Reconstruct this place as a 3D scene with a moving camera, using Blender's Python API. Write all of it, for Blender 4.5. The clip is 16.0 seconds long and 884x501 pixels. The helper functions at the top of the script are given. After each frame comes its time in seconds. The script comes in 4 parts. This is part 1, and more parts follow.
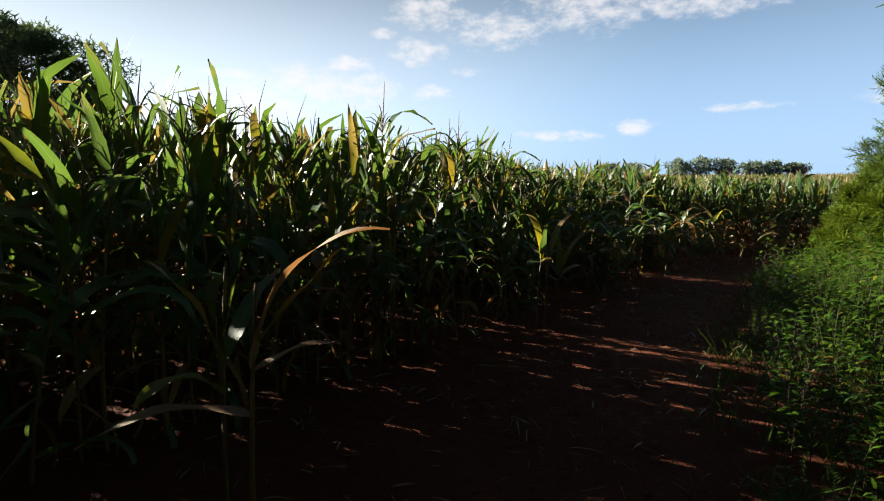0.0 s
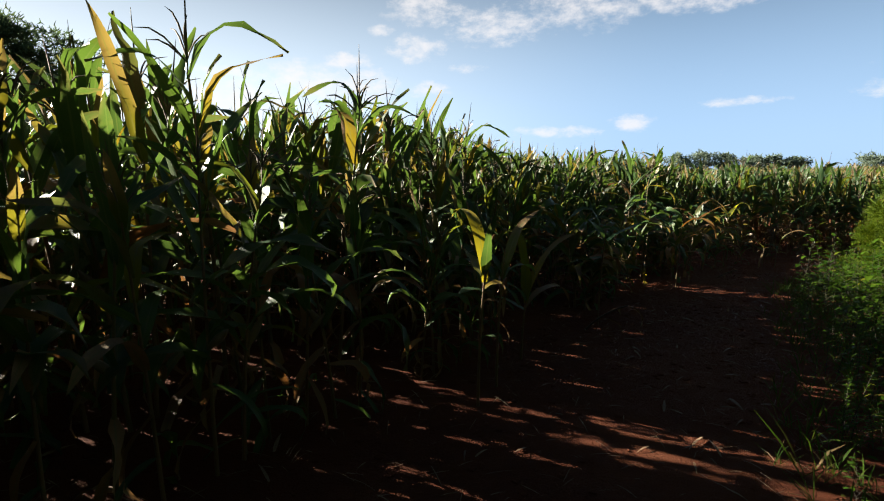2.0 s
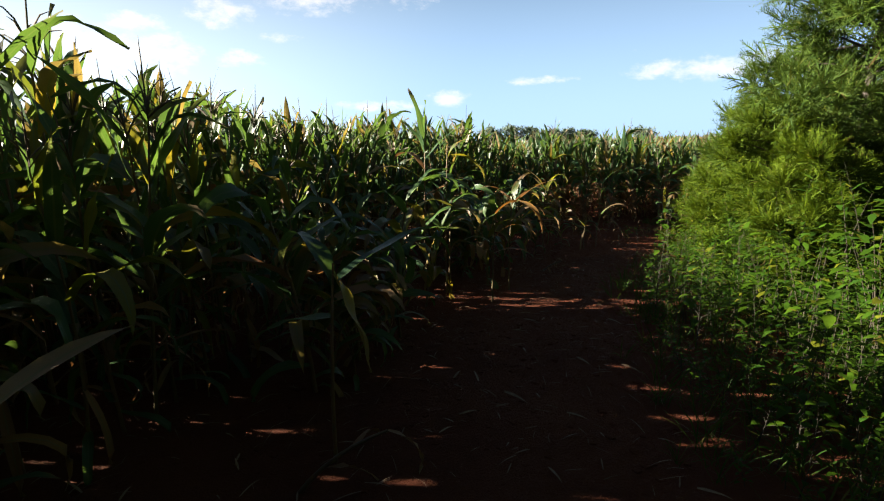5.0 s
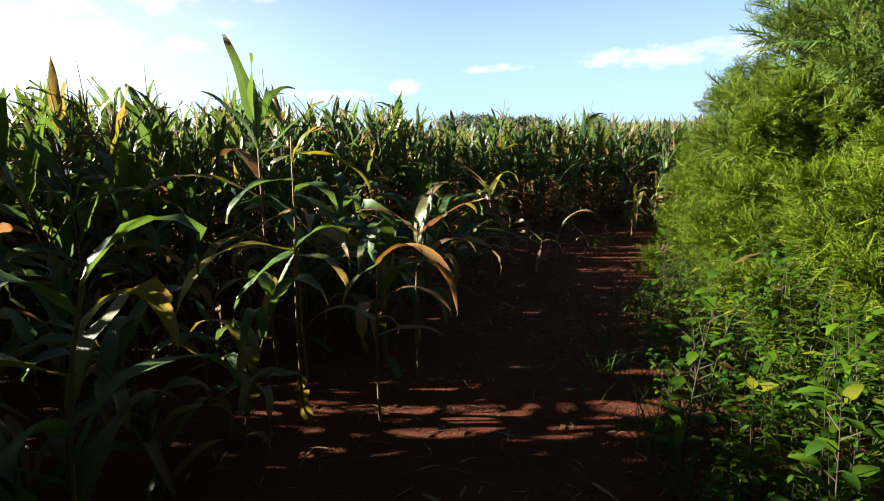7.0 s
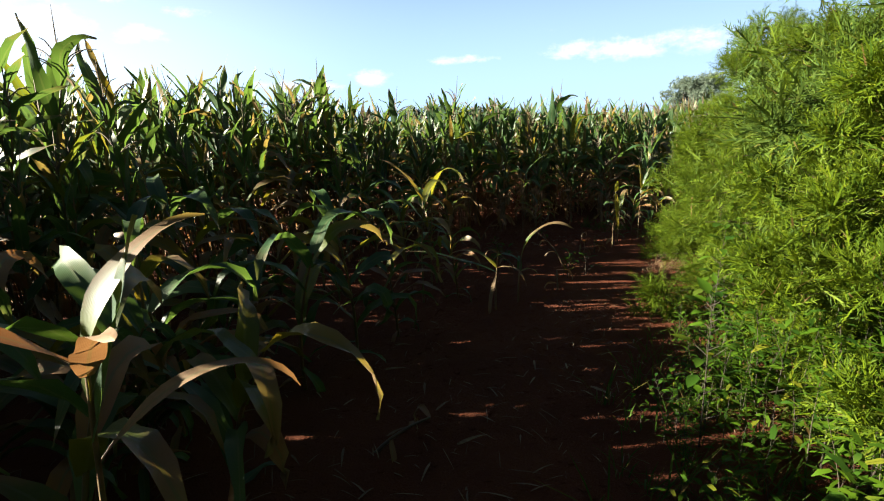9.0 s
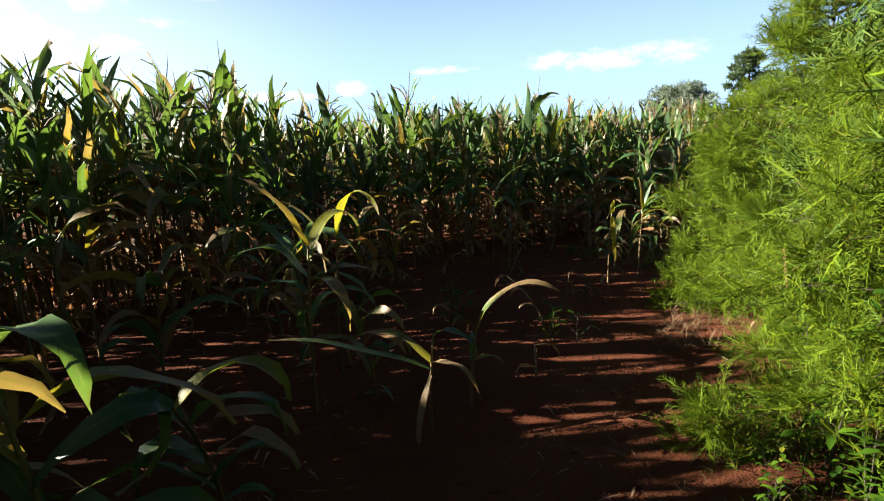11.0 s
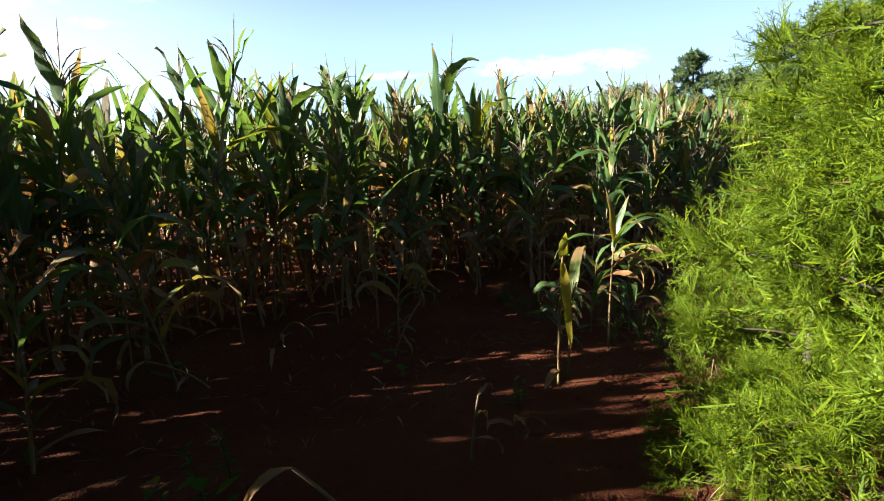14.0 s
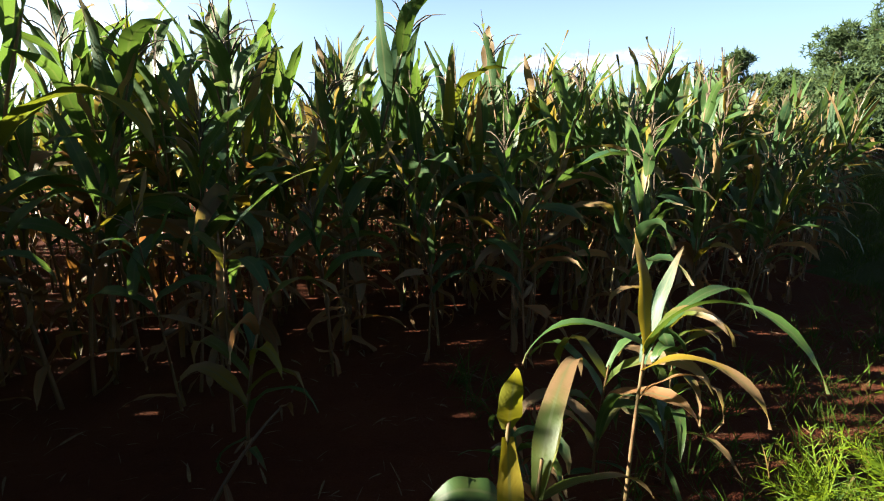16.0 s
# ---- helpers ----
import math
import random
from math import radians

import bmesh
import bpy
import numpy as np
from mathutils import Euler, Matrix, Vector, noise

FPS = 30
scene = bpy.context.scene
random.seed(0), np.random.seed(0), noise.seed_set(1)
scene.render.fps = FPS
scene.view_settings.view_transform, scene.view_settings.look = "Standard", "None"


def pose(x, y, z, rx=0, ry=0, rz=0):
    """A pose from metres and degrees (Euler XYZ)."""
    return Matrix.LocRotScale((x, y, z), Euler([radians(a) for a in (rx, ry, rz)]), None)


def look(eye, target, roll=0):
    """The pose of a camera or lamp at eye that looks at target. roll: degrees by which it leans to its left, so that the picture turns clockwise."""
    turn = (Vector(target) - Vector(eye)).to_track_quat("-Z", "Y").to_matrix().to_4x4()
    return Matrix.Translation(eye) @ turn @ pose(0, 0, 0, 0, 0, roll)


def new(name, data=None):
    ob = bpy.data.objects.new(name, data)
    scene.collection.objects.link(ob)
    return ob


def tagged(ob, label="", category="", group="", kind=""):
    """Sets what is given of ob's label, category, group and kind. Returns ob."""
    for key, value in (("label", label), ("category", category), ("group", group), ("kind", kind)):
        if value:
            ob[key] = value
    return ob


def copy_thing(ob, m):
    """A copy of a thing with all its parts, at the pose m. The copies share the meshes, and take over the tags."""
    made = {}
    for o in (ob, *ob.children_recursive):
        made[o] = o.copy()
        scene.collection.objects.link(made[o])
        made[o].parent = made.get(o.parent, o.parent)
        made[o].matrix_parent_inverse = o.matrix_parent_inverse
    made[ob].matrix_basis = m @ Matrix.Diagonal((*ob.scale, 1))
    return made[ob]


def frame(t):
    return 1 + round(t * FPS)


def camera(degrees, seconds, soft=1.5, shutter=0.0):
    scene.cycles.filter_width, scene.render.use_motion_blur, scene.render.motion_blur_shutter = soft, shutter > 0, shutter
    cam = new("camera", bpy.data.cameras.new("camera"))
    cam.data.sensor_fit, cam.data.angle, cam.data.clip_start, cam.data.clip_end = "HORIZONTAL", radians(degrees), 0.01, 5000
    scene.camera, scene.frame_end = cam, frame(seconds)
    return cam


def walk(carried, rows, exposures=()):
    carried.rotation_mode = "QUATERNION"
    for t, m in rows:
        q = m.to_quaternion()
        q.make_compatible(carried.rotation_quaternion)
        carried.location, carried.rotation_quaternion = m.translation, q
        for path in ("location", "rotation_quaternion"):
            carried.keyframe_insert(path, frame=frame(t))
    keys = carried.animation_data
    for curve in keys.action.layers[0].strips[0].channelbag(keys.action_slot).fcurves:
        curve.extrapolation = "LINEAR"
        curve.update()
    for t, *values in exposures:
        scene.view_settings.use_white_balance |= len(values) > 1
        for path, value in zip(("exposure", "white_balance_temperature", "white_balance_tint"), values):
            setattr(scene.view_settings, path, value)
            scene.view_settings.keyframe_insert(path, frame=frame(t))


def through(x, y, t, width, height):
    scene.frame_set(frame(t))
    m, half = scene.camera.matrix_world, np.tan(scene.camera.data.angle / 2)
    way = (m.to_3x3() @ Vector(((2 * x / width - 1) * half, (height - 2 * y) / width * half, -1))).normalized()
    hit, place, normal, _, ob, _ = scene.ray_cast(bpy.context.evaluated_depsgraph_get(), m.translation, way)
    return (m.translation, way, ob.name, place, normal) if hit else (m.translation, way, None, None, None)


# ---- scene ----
cam = camera(81.8, 16.0, 1.1)
METRES, EYE, TILT, LEAN, TURN = 18.5, 1.4, -8.5, 0.0, 0.0
ROWS = [
    (0.0, 0.0, 0.0, 0.0, 0.0, 0.0, -0.0),
    (0.5, 0.0086, 0.0263, 0.0038, -2.78, -0.23, 0.13),
    (1.0, 0.0202, 0.0585, 0.0059, -2.35, 0.26, -0.16),
    (1.5, 0.0272, 0.0892, 0.0077, -1.34, 0.18, -0.19),
    (2.0, 0.0404, 0.1141, 0.0074, -0.11, -0.36, 0.36),
    (2.5, 0.0519, 0.1415, 0.012, 1.36, -0.95, 0.4),
    (3.0, 0.061, 0.1666, 0.0142, -5.53, -1.48, 1.07),
    (3.5, 0.0741, 0.19, 0.0135, -8.52, -1.83, 1.43),
    (4.0, 0.0845, 0.2166, 0.0163, -10.72, -2.52, 2.4),
    (4.5, 0.0965, 0.2445, 0.0206, -15.33, -3.36, 3.66),
    (5.0, 0.1176, 0.2725, 0.0236, -18.92, -3.76, 3.96),
    (7.5, 0.2186, 0.42, 0.0438, -23.72, -5.47, 5.26),
    (8.0, 0.237, 0.4467, 0.0452, -23.48, -5.87, 5.2),
    (8.5, 0.2589, 0.4684, 0.0457, -25.71, -6.61, 5.64),
    (11.0, 0.3579, 0.5812, 0.0546, -29.1, -5.69, 6.24),
    (11.5, 0.3813, 0.6013, 0.0523, -30.76, -6.29, 6.35),
    (12.0, 0.4004, 0.6242, 0.0553, -29.53, -6.23, 5.18),
    (12.5, 0.4195, 0.6418, 0.057, -33.54, -5.55, 6.76),
    (13.0, 0.4451, 0.6606, 0.0568, -33.4, -5.91, 6.47),
    (13.5, 0.4669, 0.6846, 0.0579, -32.33, -5.2, 6.01),
    (14.0, 0.4907, 0.7025, 0.0591, -34.35, -5.74, 7.02),
    (14.5, 0.5164, 0.7204, 0.0618, -34.24, -6.54, 6.16),
    (15.0, 0.5374, 0.7423, 0.063, -35.41, -6.38, 5.35),
    (15.5, 0.5607, 0.7604, 0.0619, -35.19, -6.65, 4.56),
    (16.0, 0.5886, 0.7785, 0.0651, -31.45, -6.12, 4.13),
]
walk(cam, [(t, pose(0, 0, EYE, TILT, LEAN, TURN) @ pose(METRES * x, METRES * y, METRES * z, 90 + pitch, roll, yaw)) for t, x, y, z, yaw, pitch, roll in ROWS],
     [(0.0, 2.38), (2.5, 2.38), (4.5, 2.6), (8.0, 2.85), (11.0, 2.9), (14.0, 3.1), (16.0, 3.1)])

# ---- sun, sky, clouds ----
SUN_AZ, SUN_EL = radians(-64), radians(20.5)      # azimuth clockwise from +y
TO_SUN = Vector((math.sin(SUN_AZ) * math.cos(SUN_EL), math.cos(SUN_AZ) * math.cos(SUN_EL), math.sin(SUN_EL)))
sun_data = bpy.data.lights.new("sun", "SUN")
sun_data.energy, sun_data.angle, sun_data.color = 5.0, radians(0.53), (1.0, 0.92, 0.76)
sun = new("sun", sun_data)
sun.matrix_world = look(TO_SUN * 60, (0, 0, 0))

SKY, CLOUD = 0.0095, 0.20
CLOUDS = [  # azimuth, elevation, half width, half height (degrees)
    (-1.4, 16.6, 4, 1.8), (5.8, 14.7, 5, 1.8), (15.5, 16.2, 8, 2.0), (26, 15.8, 7, 1.2),
    (-13.4, 9.2, 6.5, 2.2), (-20, 7.2, 9, 1.8), (-8.7, 8.8, 4, 2.2), (-2.4, 12.6, 3.0, 1.4), (-1.2, 8.6, 2.2, 0.8),
    (12.6, 4.1, 4.5, 0.6), (19.9, 4.7, 2.2, 0.9), (29.8, 6.3, 3.0, 0.45), (-6.2, 14.4, 1.5, 0.6), (3.1, 10.7, 1.8, 0.5), (-22, 9.9, 4, 0.5),
    (-10, 11.3, 3, 0.9), (52.3, 6.7, 4.0, 1.1), (46.5, 6.6, 6.0, 1.1), (41.5, 6.8, 3.0, 0.9), (-34, 5.0, 12, 2.4)]


def make_sky():
    world = bpy.data.worlds.new("sky")
    scene.world = world
    world.use_nodes = True
    tree = world.node_tree
    tree.nodes.clear()
    n, link = tree.nodes.new, tree.links.new

    def sums(op, a, b=None, clamp=False):
        m = n("ShaderNodeMath")
        m.operation, m.use_clamp = op, clamp
        for i, v in enumerate((a, b)):
            if v is None:
                continue
            if isinstance(v, (int, float)):
                m.inputs[i].default_value = v
            else:
                link(v, m.inputs[i])
        return m.outputs[0]

    sky = n("ShaderNodeTexSky")
    sky.sky_type, sky.sun_disc = "NISHITA", False
    sky.sun_elevation, sky.sun_rotation = SUN_EL, SUN_AZ
    sky.air_density, sky.dust_density, sky.ozone_density = 1.0, 0.9, 2.2
    co = n("ShaderNodeTexCoord").outputs["Generated"]
    sep = n("ShaderNodeSeparateXYZ")
    link(co, sep.inputs[0])
    x, y, z = sep.outputs
    az = sums("MULTIPLY", sums("ARCTAN2", x, y), 57.2958)
    el = sums("MULTIPLY", sums("ARCSINE", z), 57.2958)
    cover = None
    for a, e, w, h in CLOUDS:
        da, de = sums("DIVIDE", sums("SUBTRACT", az, a), w * 1.5), sums("DIVIDE", sums("SUBTRACT", el, e), h * 1.5)
        q = sums("SUBTRACT", 1.0, sums("ADD", sums("MULTIPLY", da, da), sums("MULTIPLY", de, de)), True)
        cover = q if cover is None else sums("MAXIMUM", cover, q)
    stretch = n("ShaderNodeCombineXYZ")
    link(sums("MULTIPLY", az, 0.10), stretch.inputs[0])
    link(sums("MULTIPLY", el, 0.17), stretch.inputs[1])
    tex = n("ShaderNodeTexNoise")
    tex.inputs["Scale"].default_value, tex.inputs["Detail"].default_value, tex.inputs["Roughness"].default_value = 4.2, 8, 0.66
    link(stretch.outputs[0], tex.inputs["Vector"])
    puff = sums("ADD", sums("MULTIPLY", cover, 0.42), sums("SUBTRACT", tex.outputs["Fac"], 0.66))
    soft = n("ShaderNodeMapRange")
    soft.interpolation_type = "SMOOTHSTEP"
    soft.inputs["From Min"].default_value, soft.inputs["From Max"].default_value = 0.0, 0.42
    link(puff, soft.inputs["Value"])
    haze = n("ShaderNodeMapRange")
    haze.interpolation_type = "SMOOTHSTEP"
    for key, v in (("From Min", 0.0), ("From Max", 30.0), ("To Min", 0.78), ("To Max", 0.0)):
        haze.inputs[key].default_value = v
    link(el, haze.inputs["Value"])

    def mixed(fac, a, b):
        m = n("ShaderNodeMix")
        m.data_type = "RGBA"
        link(fac, m.inputs[0])
        for sock, v in ((m.inputs[6], a), (m.inputs[7], b)):
            if isinstance(v, tuple):
                sock.default_value = (*v, 1)
            else:
                link(v, sock)
        return m.outputs[2]

    scaled = n("ShaderNodeVectorMath")
    scaled.operation = "SCALE"
    scaled.inputs["Scale"].default_value = SKY
    link(sky.outputs[0], scaled.inputs[0])
    near = n("ShaderNodeVectorMath")
    near.operation = "DOT_PRODUCT"
    link(co, near.inputs[0])
    near.inputs[1].default_value = TO_SUN
    glow = n("ShaderNodeMapRange")
    glow.interpolation_type = "SMOOTHSTEP"
    glow.inputs["From Min"].default_value, glow.inputs["From Max"].default_value = 0.05, 1.0
    link(near.outputs["Value"], glow.inputs["Value"])
    veil = mixed(glow.outputs[0], (0.114, 0.172, 0.250), (0.27, 0.31, 0.345))
    base = mixed(haze.outputs[0], scaled.outputs[0], veil)
    top = mixed(sums("MULTIPLY", soft.outputs[0], 0.72), base, (CLOUD, CLOUD * 0.96, CLOUD * 0.95))
    bg = n("ShaderNodeBackground")
    link(top, bg.inputs["Color"])
    bg.inputs["Strength"].default_value = 1.0
    out = n("ShaderNodeOutputWorld")
    link(bg.outputs[0], out.inputs["Surface"])


make_sky()


# ---- materials ----
class Nodes:
    """A node material with short ways to add noise, ramps and sums."""

    def __init__(self, name):
        self.mat = bpy.data.materials.new(name)
        self.mat.use_nodes = True
        self.tree = self.mat.node_tree
        self.tree.nodes.clear()
        self.out = self.add("ShaderNodeOutputMaterial")

    def add(self, kind, **values):
        node = self.tree.nodes.new(kind)
        for key, v in values.items():
            self.feed(node.inputs[key.replace("_", " ")], v)
        return node

    def feed(self, sock, v):
        if hasattr(v, "links"):
            self.tree.links.new(v, sock)
        elif isinstance(v, tuple) and len(v) == 3 and sock.type == "RGBA":
            sock.default_value = (*v, 1)
        else:
            sock.default_value = v

    def math(self, op, a, b=0.0, clamp=False):
        m = self.add("ShaderNodeMath")
        m.operation, m.use_clamp = op, clamp
        self.feed(m.inputs[0], a)
        self.feed(m.inputs[1], b)
        return m.outputs[0]

    def noise(self, scale, detail=4.0, rough=0.55, vector=None):
        t = self.add("ShaderNodeTexNoise", Scale=scale, Detail=detail, Roughness=rough)
        self.tree.links.new(vector if vector is not None else self.place(), t.inputs["Vector"])
        return t.outputs["Fac"]

    def place(self):
        return self.add("ShaderNodeNewGeometry").outputs["Position"]

    def step(self, v, lo, hi):
        m = self.add("ShaderNodeMapRange", Value=v, From_Min=lo, From_Max=hi)
        m.interpolation_type = "SMOOTHSTEP"
        return m.outputs[0]

    def mix(self, fac, a, b):
        m = self.add("ShaderNodeMix")
        m.data_type = "RGBA"
        self.feed(m.inputs[0], fac)
        self.feed(m.inputs[6], a)
        self.feed(m.inputs[7], b)
        return m.outputs[2]

    def luck(self):
        """A number for each loose piece: by object and by mesh island."""
        a = self.add("ShaderNodeObjectInfo").outputs["Random"]
        b = self.add("ShaderNodeNewGeometry").outputs["Random Per Island"]
        return self.math("FRACT", self.math("ADD", a, b))

    def bump(self, height, strength, distance):
        return self.add("ShaderNodeBump", Strength=strength, Distance=distance, Height=height).outputs[0]

    def surface(self, color, rough, normal=None, specular=0.5, through=0.0, glow=None):
        b = self.add("ShaderNodeBsdfPrincipled", Base_Color=color, Roughness=rough)
        b.inputs["Specular IOR Level"].default_value = specular
        if normal is not None:
            self.feed(b.inputs["Normal"], normal)
        shader = b.outputs[0]
        if through:
            t = self.add("ShaderNodeBsdfTranslucent", Color=glow if glow is not None else color)
            m = self.add("ShaderNodeMixShader", Fac=through)
            self.tree.links.new(shader, m.inputs[1])
            self.tree.links.new(t.outputs[0], m.inputs[2])
            shader = m.outputs[0]
        self.tree.links.new(shader, self.out.inputs["Surface"])
        return self.mat


def leaf_material(name, green, deep, yellow, dry, p_yellow, p_dry, rough=0.42, through=0.45, vein=True, tip=0.8, shine=(0.10, 0.16, 0.008)):
    """A leaf blade; the UV map runs across (u) and along (v)."""
    k = Nodes(name)
    uv = k.add("ShaderNodeUVMap").outputs[0]
    sep = k.add("ShaderNodeSeparateXYZ", Vector=uv)
    u, v = sep.outputs[0], sep.outputs[1]
    luck = k.luck()
    blotch = k.noise(9.0 if vein else 3.2, 5.0, 0.6)
    fine = k.noise(60.0, 3.0, 0.6)
    second = k.math("FRACT", k.math("MULTIPLY", luck, 7.31))
    c = k.mix(second, green, deep)
    c = k.mix(k.math("MULTIPLY", k.step(blotch, 0.5, 0.8), 0.25), c, yellow)
    c = k.mix(k.step(k.math("ADD", luck, k.math("MULTIPLY", blotch, 0.12)), 1.06 - p_yellow, 1.10 - p_yellow * 0.8), c, yellow)
    edge = k.math("ABSOLUTE", k.math("SUBTRACT", u, 0.5))
    along = k.math("ADD", k.math("ADD", v, k.math("MULTIPLY", blotch, 0.45)), k.math("MULTIPLY", edge, 0.25))
    along = k.math("ADD", along, k.math("MULTIPLY", second, 0.30))
    c = k.mix(k.step(along, tip + 0.42, tip + 0.72), c, dry)
    third = k.math("FRACT", k.math("MULTIPLY", luck, 13.7))
    c = k.mix(k.step(third, 1.0 - p_dry, 1.02 - p_dry), c, k.mix(fine, dry, (dry[0] * 0.6, dry[1] * 0.5, dry[2] * 0.45)))
    h = fine
    if vein:
        rib = k.math("SUBTRACT", 1.0, k.step(edge, 0.03, 0.085))
        c = k.mix(k.math("MULTIPLY", rib, 0.6), c, (0.11, 0.13, 0.055))
        lines = k.math("SINE", k.math("MULTIPLY", u, 130.0))
        c = k.mix(k.math("MULTIPLY", k.step(lines, 0.2, 0.9), 0.14), c, (0.06, 0.09, 0.025))
        h = k.math("ADD", k.math("MULTIPLY", lines, 0.5), k.math("ADD", fine, rib))
    glow = k.mix(0.5, c, shine)
    return k.surface(c, k.math("ADD", rough - 0.08, k.math("MULTIPLY", blotch, 0.22)), k.bump(h, 0.16, 0.002), 0.50 if vein else 0.10, through, glow)


def fibre_material(name, a, b, rough=0.6, scale=40.0):
    k = Nodes(name)
    f = k.noise(scale, 4.0, 0.6)
    blotch = k.noise(4.0, 3.0)
    c = k.mix(k.step(k.math("ADD", f, k.math("MULTIPLY", k.luck(), 0.25)), 0.35, 0.8), a, b)
    c = k.mix(k.math("MULTIPLY", k.step(blotch, 0.5, 0.8), 0.5), c, (b[0] * 0.6, b[1] * 0.55, b[2] * 0.5))
    return k.surface(c, rough, k.bump(f, 0.5, 0.004))


CORN_LEAF = leaf_material("corn_leaf", (0.052, 0.108, 0.024), (0.026, 0.068, 0.034), (0.16, 0.135, 0.012), (0.17, 0.115, 0.06), 0.09, 0.03)
CORN_DRY = leaf_material("corn_leaf_dry", (0.240, 0.125, 0.050), (0.150, 0.062, 0.022), (0.22, 0.105, 0.020), (0.25, 0.165, 0.085), 0.2, 0.3, 0.6, 0.32, True, 0.6, (0.27, 0.095, 0.015))
CORN_TURNING = leaf_material("corn_leaf_turning", (0.0759, 0.0987, 0.0106), (0.0342, 0.0721, 0.0122), (0.1973, 0.1366, 0.0114), (0.1973, 0.1214, 0.0607), 0.35, 0.0, 0.45, 0.45, True, 0.35, (0.2429, 0.1822, 0.0091))
CORN_YELLOW = leaf_material("corn_leaf_yellow", (0.21, 0.20, 0.018), (0.15, 0.17, 0.016), (0.26, 0.20, 0.015), (0.20, 0.13, 0.06), 0.2, 0.0, 0.5, 0.45, True, 0.8, (0.34, 0.30, 0.012))
CORN_STALK = fibre_material("corn_stalk", (0.070, 0.064, 0.020), (0.130, 0.068, 0.030))
CORN_STALK_DRY = fibre_material("corn_stalk_dry", (0.0990, 0.0660, 0.0330), (0.0660, 0.0363, 0.0185))
TASSEL = fibre_material("corn_tassel", (0.0990, 0.0726, 0.0429), (0.0726, 0.0495, 0.0297), 0.8)
HUSK = fibre_material("corn_husk", (0.1386, 0.1023, 0.0594), (0.1089, 0.0726, 0.0363), 0.7, 25.0)
BARK = fibre_material("bark", (0.030, 0.022, 0.017), (0.050, 0.040, 0.032), 0.95, 18.0)
TWIG = fibre_material("twig", (0.045, 0.034, 0.020), (0.024, 0.018, 0.011), 0.9, 50.0)
CEDAR_BRIGHT = leaf_material("cedar_foliage_bright", (0.074, 0.108, 0.003), (0.022, 0.048, 0.004), (0.10, 0.12, 0.006), (0.09, 0.06, 0.02), 0.06, 0.03, 0.6, 0.22, False, 1.3, (0.092, 0.126, 0.003))
CEDAR_DARK = leaf_material("cedar_foliage", (0.062, 0.100, 0.012), (0.026, 0.054, 0.012), (0.09, 0.105, 0.014), (0.08, 0.05, 0.02), 0.10, 0.02, 0.6, 0.25, False, 1.3, (0.085, 0.120, 0.010))
WEED_LEAF = leaf_material("weed_leaf", (0.050, 0.100, 0.005), (0.017, 0.050, 0.006), (0.11, 0.12, 0.010), (0.09, 0.06, 0.02), 0.10, 0.02, 0.5, 0.36, False, 1.2, (0.055, 0.105, 0.005))
TREE_LEAF = leaf_material("tree_leaf", (0.046, 0.073, 0.018), (0.026, 0.050, 0.018), (0.066, 0.086, 0.02), (0.066, 0.053, 0.026), 0.10, 0.0, 0.6, 0.40, False, 1.4, (0.053, 0.08, 0.018))
# Distance haze painted into the leaf colour: paler and greyer than TREE_LEAF.
HAZE_TINTED_LEAF = leaf_material("haze_tinted_tree_leaf", (0.150, 0.190, 0.135), (0.115, 0.155, 0.130), (0.15, 0.18, 0.11), (0.13, 0.12, 0.10), 0.10, 0.0, 0.8, 0.45, False, 1.4, (0.10, 0.13, 0.075))
# A weaker haze tint put into the leaves of the middle-distance trees.
HALF_HAZE_LEAF = leaf_material("half_haze_tree_leaf", (0.058, 0.088, 0.034), (0.036, 0.064, 0.034), (0.075, 0.098, 0.030), (0.07, 0.06, 0.035), 0.10, 0.0, 0.7, 0.40, False, 1.4, (0.068, 0.098, 0.032))
GRASS = leaf_material("grass_blade", (0.0462, 0.0825, 0.0092), (0.0231, 0.0561, 0.0092), (0.1056, 0.0924, 0.0198), (0.1320, 0.0924, 0.0396), 0.15, 0.12, 0.55, 0.35, False, 0.9)
STRAW = fibre_material("straw", (0.200, 0.135, 0.070), (0.120, 0.066, 0.034), 0.75, 60.0)
PETAL = fibre_material("petal", (0.2640, 0.2640, 0.2442), (0.2310, 0.2244, 0.1815), 0.6, 30.0)


def soil_material():
    k = Nodes("red_clay_soil")
    big, mid, fine = k.noise(0.7, 4.0), k.noise(7.0, 5.0, 0.6), k.noise(70.0, 5.0, 0.7)
    c = k.mix(mid, (0.122, 0.034, 0.015), (0.072, 0.019, 0.009))
    c = k.mix(k.math("MULTIPLY", k.step(big, 0.4, 0.7), 0.6), c, (0.145, 0.048, 0.022))
    c = k.mix(k.step(fine, 0.58, 0.72), c, (0.18, 0.075, 0.038))
    h = k.math("ADD", k.math("MULTIPLY", mid, 1.0), k.math("MULTIPLY", fine, 0.6))
    return k.surface(c, 0.92, k.bump(h, 1.0, 0.07), 0.12)


def far_field_material():
    k = Nodes("far_field")
    big, mid, fine = k.noise(0.03, 3.0), k.noise(0.8, 4.0), k.noise(6.0, 4.0, 0.7)
    c = k.mix(mid, (0.0930, 0.0788, 0.0300), (0.0607, 0.0577, 0.0210))
    c = k.mix(k.step(fine, 0.5, 0.8), c, (0.1395, 0.1072, 0.0510))
    c = k.mix(k.math("MULTIPLY", k.step(big, 0.45, 0.65), 0.5), c, (0.1117, 0.0885, 0.0375))
    return k.surface(c, 0.9, k.bump(fine, 1.0, 0.3), 0.1)


